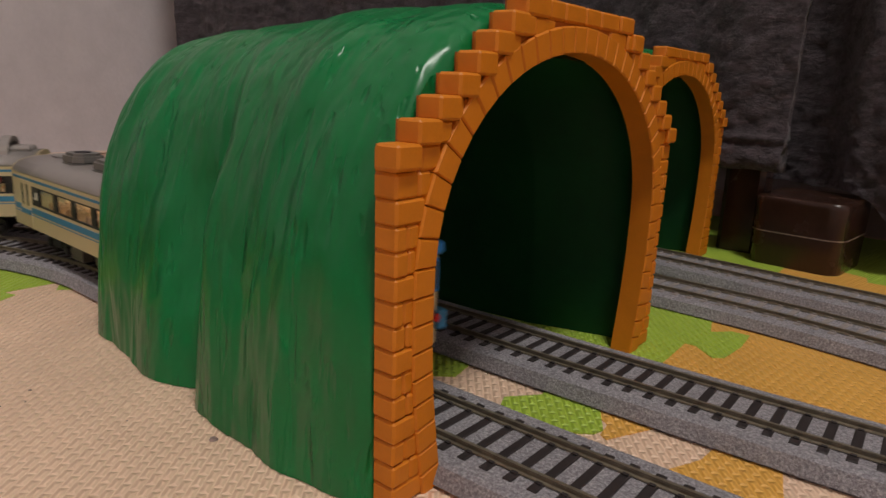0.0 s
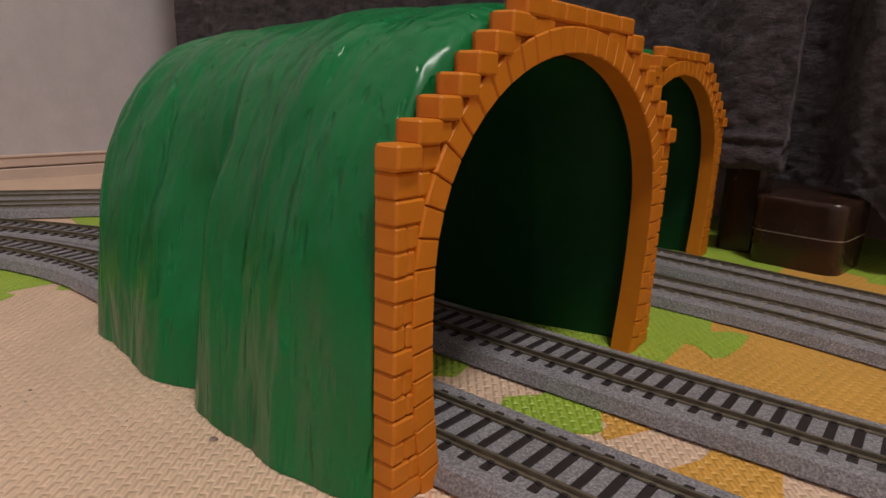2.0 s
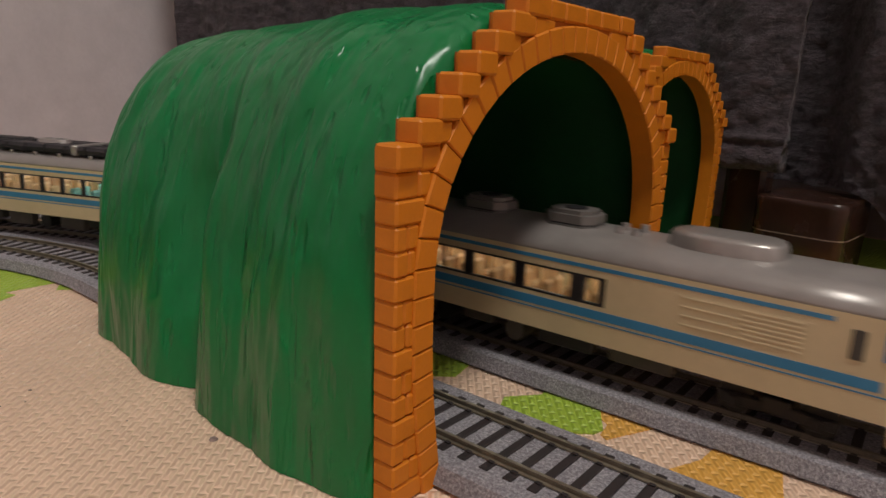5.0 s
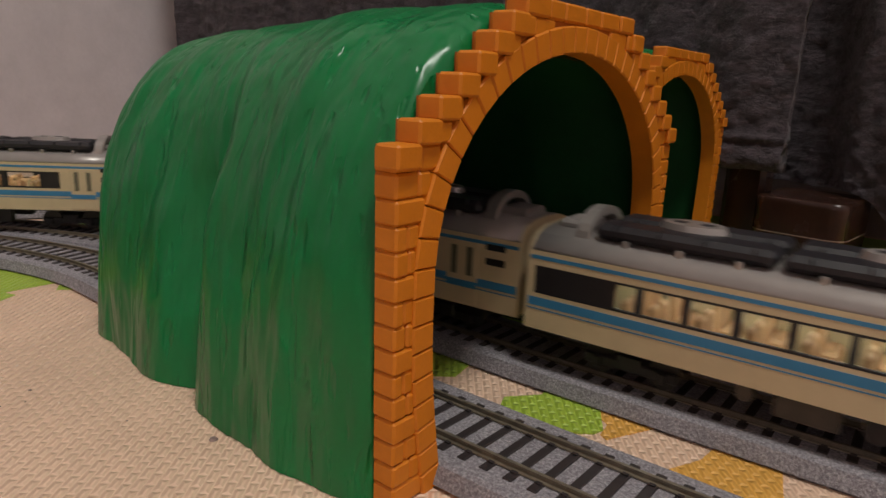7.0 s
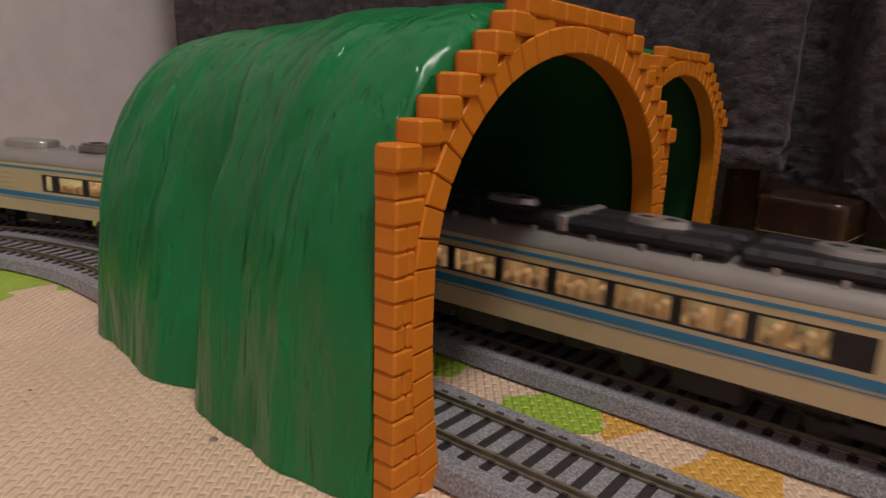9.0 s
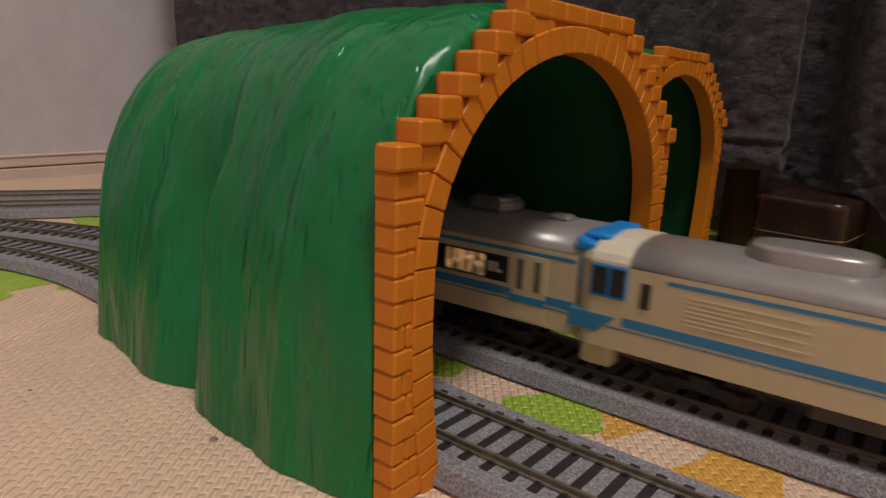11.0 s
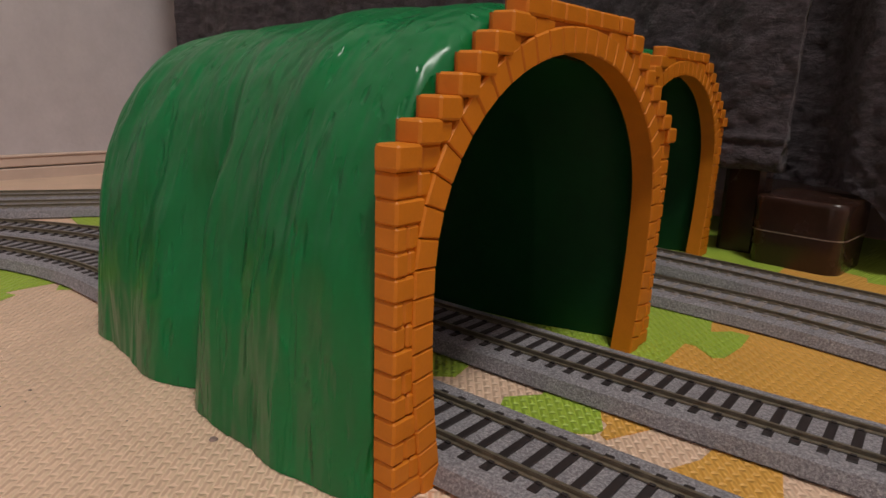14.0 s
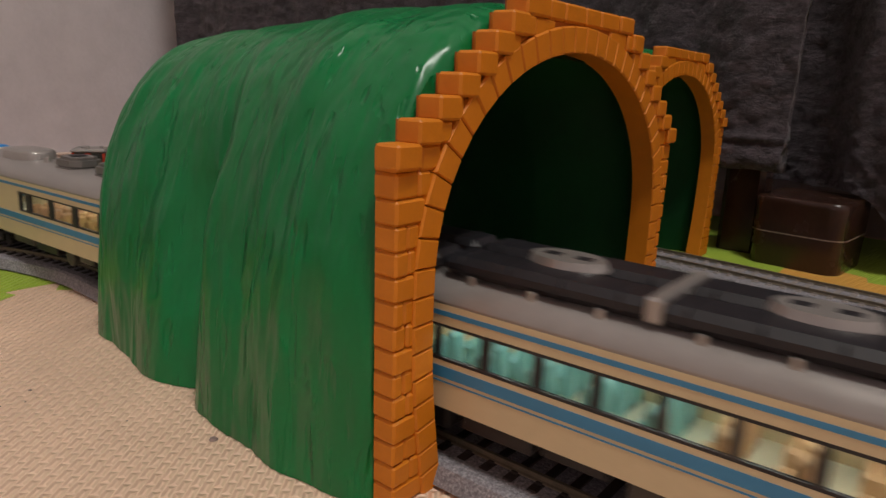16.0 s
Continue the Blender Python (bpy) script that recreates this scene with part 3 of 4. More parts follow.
# ---- bed with blanket ----
def cloth(pts, z0, z1, depth, wave, seed, cols=260, rows=90, hem=0.0, dip=None):
    """Hanging cloth with a back: a wavy sheet along a plan line."""
    ln = Line(pts, False, 3.0)
    g = Geo()
    V = []
    for side in (0, 1):
        for j in range(rows + 1):
            z = z0 + (z1 - z0) * (j / rows) ** 1.8
            for i in range(cols + 1):
                s = ln.len * i / cols
                x, y, tx, ty = ln.station(min(max(s, 1.6), ln.len - 1.6))
                if i in (0, cols):
                    x += 2.5 * noise.noise((z * 0.05, seed, i))
                f = j / rows
                w = wave * (noise.noise((s * 0.018 + seed, 0.3 * f, seed)) * 1.6 + 0.5 * noise.noise((s * 0.05 + seed, f * 1.2, 7.0)))
                w += 1.8 * noise.noise((s * 0.11, z * 0.13, seed)) + 0.9 * noise.noise((s * 0.28, z * 0.3, seed))
                zz = z + (3.0 * noise.noise((s * 0.03 + seed, 9.0, 1.0)) - (dip(x) if dip else 0.0)) * (1 - f) ** 4
                lump = (4.5 * math.sqrt(max(0.0, 1 - ((z - z0 - hem / 2) / (hem / 2 + 0.1)) ** 2)) if z < z0 + hem else 3.2 * math.exp(-((z - z0 - hem - 3.5) / 2.6) ** 2)) if hem else 0.0
                o = w + (lump + depth / 2 if side == 0 else -depth / 2 - lump)
                V.append((x + ty * o, y - tx * o, zz))
    n1 = (rows + 1) * (cols + 1)
    F = []
    for j in range(rows):
        for i in range(cols):
            q = j * (cols + 1) + i
            F.append((q, q + 1, q + cols + 2, q + cols + 1))
            F.append((n1 + q, n1 + q + cols + 1, n1 + q + cols + 2, n1 + q + 1))
    for i in range(cols):
        F.append((i, n1 + i, n1 + i + 1, i + 1))
    for j in range(rows):
        for c in (0, cols):
            q = j * (cols + 1) + c
            F.append((q, q + cols + 1, n1 + q + cols + 1, n1 + q))
    g.add(V, F, True)
    return g


def bed():
    bl = thing("blanket", "charcoal fleece blanket hanging over a bed side", "blanket", geo=cloth([(-535, 178), (-470, 190), (-380, 214), (-280, 238), (-180, 248), (-80, 246), (-30, 242), (8, 240)], 54, 520, 5, 9.0, 2.0, 420, 130, hem=15), mat="fleece", fix=True)
    bl2 = thing("blanket", "charcoal fleece blanket with deep hanging folds", "blanket", geo=cloth([(-20, 276), (15, 268), (50, 258), (80, 250), (110, 250), (170, 256), (300, 262)], 44, 520, 6, 12.0, 5.0, 240, 120, dip=lambda x: 18.0 / (1 + math.exp(-(x - 62) / 4.0))), mat="fleece", fix=True)
    fr = thing("bed", "dark brown bed standing behind its hanging blanket", "bed")
    # unseen rail and base, set low and long to keep light out underneath
    part("rail", Geo().box(-520, 900, 300, 330, 62, 260, 4), "leg", fr)
    part("mattress_base", Geo().box(-520, 900, 300, 600, 262, 420, 20), "fleece", fr, "dark cloth-covered base")
    part("post", Geo().box(-29, -5, 247, 272, -9, 62, 3), "leg", fr)
    leg = thing("bed_riser", "dark brown rounded plastic bed riser with a seam", "bed riser")
    out = []
    for cx, cy, a0 in ((16, 18, 0), (-16, 18, 90), (-16, -18, 180), (16, -18, 270)):
        for k in range(6):
            a = radians(a0 + 18 * k)
            out.append((cx + 10 * math.cos(a), cy + 10 * math.sin(a)))
    def ringed(zs):
        g, n = Geo(), len(out)
        V = [(x * f, y * f, z) for z, f in zs for x, y in out]
        F = [(r * n + i, r * n + (i + 1) % n, (r + 1) * n + (i + 1) % n, (r + 1) * n + i) for r in range(len(zs) - 1) for i in range(n)]
        g.add(V, F, True)
        g.add(V[:n], [tuple(reversed(range(n)))])
        g.add(V[-n:], [tuple(range(n))])
        return g
    part("lower_half", ringed([(0, 0.95), (1, 0.96), (18.8, 0.984), (19.8, 0.985)]), "leg", leg)
    part("seam", ringed([(19.8, 0.992), (20.3, 0.992)]), "seam", leg, "light seam line, its highlight put into the colour")
    part("upper_half", ringed([(20.3, 0.986), (21.3, 0.987), (37, 1.0), (39.2, 0.99), (40.5, 0.965), (41, 0.91)]), "leg", leg)
    leg.matrix_basis = pose(0.023, 0.250, 0, 0, 0, -6)


# ---- rail cars ----
CAR, PITCH_CAR, HALF_W = 248.0, 254.0, 18.0


def mirror_boxes(g, x0, x1, y0, y1, z0, z1, c=0.0):
    g.box(x0, x1, y0, y1, z0, z1, c)
    g.box(x0, x1, -y1, -y0, z0, z1, c)
    return g


ROOF = [(-18.0, 37.6), (-17.9, 38.6), (-16.8, 40.6), (-14.0, 42.8), (-9.0, 44.3), (0, 44.9), (9.0, 44.3), (14.0, 42.8), (16.8, 40.6), (17.9, 38.6), (18.0, 37.6)]


def bogie(parent, x):
    b = part("bogie", Geo().box(x - 15, x + 15, -11, -9.5, 3.0, 6.5, 0.5).box(x - 15, x + 15, 9.5, 11, 3.0, 6.5, 0.5).box(x - 4, x + 4, -11.5, 11.5, 3.5, 8.5, 0.5).box(x - 12, x - 9, -12.3, 12.3, 2.6, 6.2, 0.4).box(x + 9, x + 12, -12.3, 12.3, 2.6, 6.2, 0.4), "black", parent, "black moulded bogie frame")
    for dx in (-10.5, 10.5):
        part("wheelset", Geo().cyl((x + dx, -8.6, 5.2), 5.2, 1.6).cyl((x + dx, 8.6, 5.2), 5.2, 1.6).cyl((x + dx, 0, 5.2), 0.9, 17, "y", 8), "wheel", b, "dark metal wheelset")


def underfloor(car, seed):
    rng = random.Random(seed)
    g = Geo().box(-118, 118, -13, 13, 10.6, 12.4)
    part("underframe", g, "black", car)
    x = -62.0
    while x < 62:
        w = rng.choice((9, 12, 16, 20))
        h = rng.uniform(4.0, 7.8)
        y = rng.uniform(12.0, 14.6)
        mat = "under" if rng.random() < 0.6 else "black"
        e = Geo()
        if rng.random() < 0.25:
            e.cyl((x + w / 2, 0, 11 - h / 2), h / 2, 2 * y, "y", 14)
        else:
            e.box(x, x + w, -y, 5 - y, 11.2 - h, 11.4, 0.5)
            part("equipment_box", Geo().box(x, x + w, y - 5, y, 11.2 - h, 11.4, 0.5), mat, car, "grey underfloor equipment")
        part("equipment_box", e, mat, car, "grey underfloor equipment")
        x += w + rng.uniform(1.5, 5)
    for x in (-90, 90):
        bogie(car, x)


def side_walls(car, holes, blacks):
    """Both sides with real openings: holes are (x0, x1) window spans; blacks the dark glass band spans."""
    for s in (-1, 1):
        low = Geo()
        y0, y1 = (16.8, 18.0) if s > 0 else (-18.0, -16.8)
        low.box(-124, 124, y0, y1, 12.0, 24.0)
        low.box(-124, 124, y0, y1, 33.0, 37.8)
        edges = [-124.0]
        for a, b in sorted(blacks):
            edges += [a, b]
        edges.append(124.0)
        for a, b in zip(edges[0::2], edges[1::2]):
            if b - a > 0.2:
                low.box(a, b, y0, y1, 24.0, 33.0)
        body = part("side_wall", low, "cream", car, "cream painted body side", fix="weld")
        band = Geo()
        y0, y1 = (16.9, 18.05) if s > 0 else (-18.05, -16.9)
        for a, b in blacks:
            inside = sorted(h for h in holes if h[0] >= a - 0.1 and h[1] <= b + 0.1)
            cur = a
            for h0, h1 in inside:
                if h0 > cur:
                    band.box(cur, h0, y0, y1, 24.0, 33.0)
                band.box(h0, h1, y0, y1, 24.0, 24.7).box(h0, h1, y0, y1, 32.3, 33.0)
                cur = h1
            if b > cur:
                band.box(cur, b, y0, y1, 24.0, 33.0)
        part("window_band", band, "black", body, "black window surround", fix="weld")


def common_shell(car, lamp, seats, holes, ends, seed):
    fl = Geo().box(-122, 122, -16.8, 16.8, 12.6, 13.6).box(-122, 122, -0.4, 0.4, 13.6, 14.0)
    part("saloon_floor", fl, "inner", car)
    part("saloon_ceiling", Geo().box(-122, 122, -16.7, 16.7, 37.0, 37.7), "inner", car)
    part("saloon_lamp", Geo().box(-100, 100, -3, 3, 36.2, 36.9), lamp, car, "glowing saloon light strip")
    roof = Geo()
    st = [(x, 0.0, 1.0, 0.0) for x in np.linspace(-123.6, 123.6, 9)]
    roof.sweep(st, ROOF, True, True)
    rf = part("roof", roof, "grey", car, "grey painted curved roof", fix=True)
    one = {c: Geo().box(1.0, 3.4, -6.2, -0.4, 13.6, 27.0, 0.8).box(1.0, 3.4, 0.4, 6.2, 13.6, 27.0, 0.8).box(3.4, 8.0, -6.0, 6.0, 13.6, 19.6, 1.0).mesh("seat", c) for c in ("seat", "teal")}
    for k, (x0, x1) in enumerate(holes):
        for y in (-9.5, 9.5):
            for dx in (0.0, 8.6) if x1 - x0 > 14 else (0.0,):
                kind = "seat" if seats == "teal" and x0 < -12 else seats
                part("seat", one[kind], kind, car, at=(x0 + dx, y, 0))
    shared = {}
    for x0, x1 in holes:
        w = round(x1 - x0, 1)
        if w not in shared:
            shared[w] = Geo().box(-w / 2, w / 2, -0.2, 0.2, 24.7, 32.3).mesh("window", "pane")
        for y in (-17.3, 17.3):
            o = part("window", shared[w], "pane", car, at=((x0 + x1) / 2, y, 0))
            o.visible_shadow = False
    for s in (-1, 1):
        y0, y1 = (18.0, 18.12) if s > 0 else (-18.12, -18.0)
        part("stripe", Geo().box(-113 if ends else -123, 123, y0, y1, 19.8, 22.6), "blue", car, "blue waist stripe")
        part("stripe", Geo().box(-118 if ends else -123, 123, y0, y1, 18.6, 19.0), "blue", car)
        part("stripe", Geo().box(-123 if not ends else -101, 123, y0, y1, 35.1, 36.3), "blue", car, "blue eaves stripe")
    return rf


def doors(car, x):
    for s in (-1, 1):
        y0, y1 = (17.6, 18.3) if s > 0 else (-18.3, -17.6)
        d = part("door", Geo().box(x - 6.5, x + 6.5, y0, y1, 12.6, 35.0, 0.3), "cream", car, "cream folding door")
        z0, z1 = (18.25, 18.5) if s > 0 else (-18.5, -18.25)
        for dx in (-3.2, 3.2):
            part("door_window", Geo().box(x + dx - 1.15, x + dx + 1.15, z0, z1, 23.0, 33.2), "haze", d, "narrow grey-green door window")
        part("stripe", Geo().box(x - 6.4, x + 6.4, z0, z1, 18.6, 21.0), "blue", d)


def end_wall(car, x, out):
    a = x - 1.6 if out > 0 else x
    e = Geo().box(a, a + 1.6, -17.4, 17.4, 12.0, 38.0, 0.4)
    e.prism([(y, z) for y, z in ROOF][::-1], a, a + 1.6, "x")
    part("end_wall", e, "cream", car, "", fix=True)
    part("gangway", Geo().box(x - 1.0, x + 3.4 * 1.0 if out > 0 else x + 1.0, -6.0, 6.0, 12.0, 35.0, 0.6) if out > 0 else Geo().box(x - 3.4, x + 1.0, -6.0, 6.0, 12.0, 35.0, 0.6), "black", car, "black rubber gangway")
    part("coupler", Geo().box(min(x, x + out * 5), max(x, x + out * 5), -1.6, 1.6, 6.5, 9.5, 0.4), "black", car)


def middle_car(first_class):
    """Coach with roof radiators; its door end points to +x."""
    car = thing("passenger_car", "cream and blue model railcar with black roof radiators" + (" and teal seats" if first_class else ""), "railcar", group="cream and blue railcars")
    n = 13
    holes = [(75.5 - 13.6 * k - 11.6, 75.5 - 13.6 * k) for k in range(n)]
    if first_class:
        holes = [(79.0, 85.5)] + holes
        blacks = [(-121, 97)]
        holes = [h for h in holes if (h[1] < 65 and h[0] > -98) or h[0] > 78] + [(-94.3, -87.7)]
    else:
        holes = [(78.8 - 20.0 * k - 16.8, 78.8 - 20.0 * k) for k in range(9)]
        blacks = [(-121, 89)]
        holes = holes + [(-109.0, -103.5)]
    holes = [h for h in holes if h[0] > -112]
    side_walls(car, holes, blacks)
    common_shell(car, "cool" if first_class else "warm", "teal" if first_class else "seat", holes, False, 3)
    doors(car, 101.0)
    for s in (-1, 1):
        y0, y1 = (17.9, 18.25) if s > 0 else (-18.25, -17.9)
        if first_class:
            part("crew_window", Geo().box(111, 118, y0, y1, 24.4, 32.0, 0.1), "haze", car, "small square crew window")
            part("louvre", Geo().box(110.5, 118, y0, y1, 33.6, 35.4, 0.1), "haze", car, "grey louvre")
            part("class_mark", Geo().cyl((91.5, 18.15 * s, 28.5), 2.3, 0.3, "y", 18), "mark", car, "round green mark")
        else:
            part("louvre", Geo().box(110.5, 118, y0, y1, 33.4, 35.6, 0.1), "black", car, "black louvre")
            part("louvre", Geo().box(110.5, 118, y0, y1, 28.2, 30.6, 0.1), "black", car, "black louvre")
    end_wall(car, 124, 1)
    end_wall(car, -124, -1)
    # radiators: two banks of black pipes carried on brackets, grey fan covers, a hooped duct at each end
    for k in range(4):
        x0, x1 = -104 + 52.5 * k, -104 + 52.5 * k + 51
        for s in (-1, 1):
            g = Geo().box(x0, x1, min(s * 2.2, s * 14.2), max(s * 2.2, s * 14.2), 43.9, 48.6, 1.6)
            rad = part("radiator", g, "dark", car, "black roof radiator bank")
            for k2 in range(4):
                part("rib", Geo().box(x0 + 6 + 13 * k2, x0 + 6.8 + 13 * k2, min(s * 2.0, s * 14.4), max(s * 2.0, s * 14.4), 43.8, 48.8, 0.6), "dark", rad)
        for dx in (10, 26, 42):
            for s in (-1, 1):
                part("bracket", Geo().box(x0 + dx - 0.9, x0 + dx + 0.9, s * 14.0 - 0.5, s * 14.0 + 0.5, 41.4, 44.6, 0.2), "silver", rad)
        cap = Geo()
        n2 = 20
        for r0, z0, r1, z1 in ((1.0, 48.4, 0.9, 50.4),):
            ring0 = [(x0 + 25 + (10 * math.cos(a) * r0), 6.5 * math.sin(a) * r0, z0) for a in np.linspace(0, 2 * math.pi, n2, endpoint=False)]
            ring1 = [(x0 + 25 + (10 * math.cos(a) * r1), 6.5 * math.sin(a) * r1, z1) for a in np.linspace(0, 2 * math.pi, n2, endpoint=False)]
            cap.convex(ring0 + ring1, [tuple(range(n2)), tuple(range(n2, 2 * n2))] + [(i, (i + 1) % n2, n2 + (i + 1) % n2, n2 + i) for i in range(n2)])
        part("fan_cover", cap, "silver", rad, "pale grey oval fan cover")
        part("fan_grille", Geo().box(x0 + 19, x0 + 23, -1.6, 1.6, 50.3, 50.5, 0.1).box(x0 + 27, x0 + 31, -1.6, 1.6, 50.3, 50.5, 0.1), "dark", rad)
    part("walkway", Geo().box(-1.4, 2.0, -14.5, 14.5, 44.0, 49.4, 0.6), "silver", car, "pale grey cross bracket")
    for s in (-1, 1):
        hoop = Geo()
        for a0, a1 in zip(np.linspace(0, math.pi, 13)[:-1], np.linspace(0, math.pi, 13)[1:]):
            p = [(s * (106 + dx), math.cos(a) * r, 43.0 + math.sin(a) * (r - 4.2)) for a in (a0, a1) for r, dx in ((13.2, 0), (10.6, 0), (10.6, 4.5), (13.2, 4.5))]
            hoop.convex(p, [(0, 1, 2, 3), (4, 5, 6, 7), (0, 1, 5, 4), (1, 2, 6, 5), (2, 3, 7, 6), (3, 0, 4, 7)])
        part("duct_hoop", hoop, "silver", car, "pale grey hooped duct", fix="weld")
        part("duct", Geo().box(min(s * 108, s * 120), max(s * 108, s * 120), -7, 7, 43.5, 47.0, 1.2), "grey", car)
    underfloor(car, 4 if first_class else 9)
    return car


def cab_car():
    """End car; its cab points to -x."""
    car = thing("cab_car", "cream and blue model railcar with a cab and grey roof units", "railcar", group="cream and blue railcars")
    holes = [(-39.0, -34.0)] + [(-29.5 + 20.5 * k, -29.5 + 20.5 * k + 16.9) for k in range(6)]
    side_walls(car, holes, [(-41.0, 99.0)])
    common_shell(car, "warm", "seat", holes, True, 5)
    doors(car, 107.0)
    end_wall(car, 124, 1)
    for s in (-1, 1):
        y0, y1 = (18.05, 18.2) if s > 0 else (-18.2, -18.05)
        part("company_mark", Geo().box(91.6, 93.0, y0, y1, 27, 30.5).box(93.8, 96.6, y0, y1, 27, 28).box(93.8, 95.0, y0, y1, 28, 30.5), "white", car, "small white mark")
    # nose: lofted sections from the body forward
    secs = [(-120.0, 18.0, 1.0, 44.9), (-124.0, 17.9, 0.99, 44.6), (-127.0, 16.8, 0.95, 43.4), (-128.6, 15.4, 0.9, 41.5)]
    g = Geo()
    n = len(ROOF) + 2
    V = []
    for x, hw, f, top in secs:
        ring = [(-18.0, 12.0)] + ROOF + [(18.0, 12.0)]
        for y, z in ring:
            zz = z if z <= 37.6 else 37.6 + (z - 37.6) * (top - 37.6) / 7.3
            V.append((x - (2.0 if 14 < z < 24 else 0) * (1 if x < -125 else 0), y * hw / 18.0, zz))
    F = [(r * n + i, r * n + i + 1, (r + 1) * n + i + 1, (r + 1) * n + i) for r in range(len(secs) - 1) for i in range(n - 1)]
    F.append(tuple((len(secs) - 1) * n + i for i in range(n)))
    g.add(V, F)
    part("nose", g, "cream", car, "rounded cream cab nose", fix=True)
    part("front_roof", Geo().sweep([(x, 0.0, 1.0, 0.0) for x in (-124.2, -112.5)], [(y * 1.008, z + 0.25) for y, z in ROOF]), "ivory", car, "cream painted front of the roof", fix=True)
    part("visor", Geo().box(-131.0, -125.0, -15.6, 15.6, 39.6, 43.2, 0.9).box(-130.0, -121.5, -12.5, 12.5, 42.8, 45.6, 1.0), "sky", car, "bright blue visor over the windscreen")
    for s in (-1, 1):
        part("marker_lamp", Geo().box(-131.6, -127.5, s * 12.6 - 2.6, s * 12.6 + 2.6, 40.2, 43.8, 0.8), "sky", car)
        part("corner_panel", Geo().prism([(-130.3, 16.4), (-121.0, 16.4), (-115.0, 22.0), (-130.3, 22.0)], s * 14.6, s * 18.25, "y"), "blue", car, "blue corner panel", fix=True)
        part("tail_light", Geo().cyl((-130.6, s * 13.4, 20.4), 1.3, 0.8, "x", 12), "tail", car, "red tail light")
        y0, y1 = (17.8, 18.35) if s > 0 else (-18.35, -17.8)
        fr = part("cab_window", Geo().box(-124.0, -112.5, y0, y1, 27.6, 37.6, 0.25), "sky", car, "bright blue cab window frame")
        z0, z1 = (18.2, 18.5) if s > 0 else (-18.5, -18.2)
        part("pane", Geo().box(-123.3, -118.6, z0, z1, 28.5, 36.8).box(-117.8, -113.2, z0, z1, 28.5, 36.8), "smoke", fr)
        part("access_panel", Geo().box(-97, -62, y0 * 1.0013 if s > 0 else y0 * 0.983, y1 * 0.983 if s > 0 else y1 * 1.0013, 23.6, 33.4, 0.05), "cream", car, "plain cream access panel")
        for k in range(7):
            part("louvre", Geo().box(-95, -80 if k % 2 else -64, *(sorted((18.0 * s, 18.2 * s))), 24.6 + 1.3 * k, 25.2 + 1.3 * k, 0.1), "cream", car)
        part("cab_door_window", Geo().box(-108.3, -105.3, y0, y1, 26.6, 34.2, 0.15), "smoke", car, "narrow cab door window")
        part("windscreen", Geo().box(-129.4, -125.0, s * 9.6 - 5.2, s * 9.6 + 5.2, 28.8, 37.4, 0.5), "smoke", car, "dark windscreen")
        part("windscreen_frame", Geo().box(-128.9, -124.5, s * 9.8 - 6.2, s * 9.8 + 6.2, 27.6, 38.4, 0.5), "sky", car, "bright blue windscreen frame")
        part("skirt", Geo().box(-127.0, -116.0, s * 12.5 - 3.6, s * 12.5 + 3.6, 4.6, 12.4, 1.2), "cream", car, "cream corner skirt")
    part("front_door", Geo().box(-130.2, -126.0, -4.2, 4.2, 13.0, 37.6, 0.5), "grey", car, "grey front gangway door")
    part("front_door_window", Geo().box(-130.5, -130.0, -2.6, 2.6, 29.4, 35.6), "smoke", car)
    part("headlight", Geo().box(-130.9, -130.1, -2.7, 2.7, 22.6, 26.8, 0.3), "head", car, "lit square headlight sign")
    part("coupler", Geo().box(-134.0, -122.0, -1.8, 1.8, 6.0, 9.6, 0.5).cyl((-134, 0, 7.8), 2.4, 2.4, "x", 12), "black", car)
    # roof units
    n2 = 28
    G = Geo()
    rings = []
    for f, z in ((1.0, 43.0), (0.97, 47.6), (0.91, 48.7), (0.6, 49.0)):
        rings.append([(-69 + 16.5 * math.copysign(abs(math.cos(a)) ** 0.7, math.cos(a)) * f, 9.4 * math.copysign(abs(math.sin(a)) ** 0.7, math.sin(a)) * f, z) for a in np.linspace(0, 2 * math.pi, n2, endpoint=False)])
    G.add([p for r in rings for p in r], [(r * n2 + i, r * n2 + (i + 1) % n2, (r + 1) * n2 + (i + 1) % n2, (r + 1) * n2 + i) for r in range(3) for i in range(n2)] + [tuple(range(3 * n2, 4 * n2))], True)
    part("exhaust_dome", G, "silver", car, "shiny silver rounded roof housing")
    for dx in (0, 5.5):
        part("horn", Geo().cyl((-43 + dx, -3 + dx * 0.4, 45.6), 1.7, 3.0, "z", 12, 1.2).cyl((-43 + dx, 4, 45.4), 1.4, 2.6, "z", 12, 1.0), "silver", car, "small silver roof vents")
    unit = lambda x, f, z0, z1: Geo().prism([(x + f * u, f * v) for u, v in ((-9.5, -3.6), (-6.0, -7.4), (6.0, -7.4), (9.5, -3.6), (9.5, 3.6), (6.0, 7.4), (-6.0, 7.4), (-9.5, 3.6))], z0, z1)
    for x in (-20, 14, 48, 82):
        a = part("air_conditioner", unit(x, 1.0, 43.4, 45.0), "unit", car, "dark grey eight-sided rooftop air conditioner", fix=True)
        part("housing", unit(x, 0.97, 45.5, 48.3), "unit", a, fix=True)
        part("grille", unit(x, 0.9, 45.0, 45.5), "dark", a, fix=True)
        part("lid", unit(x, 0.8, 48.3, 49.6), "unit", a, fix=True)
        part("fan_ring", Geo().cyl((x, 0, 49.8), 3.6, 0.5, "z", 18), "dark", a)
    part("roof_hatch", Geo().box(104, 112, -3.5, 3.5, 44.2, 46.4, 0.8), "grey", car)
    underfloor(car, 12)
    return car


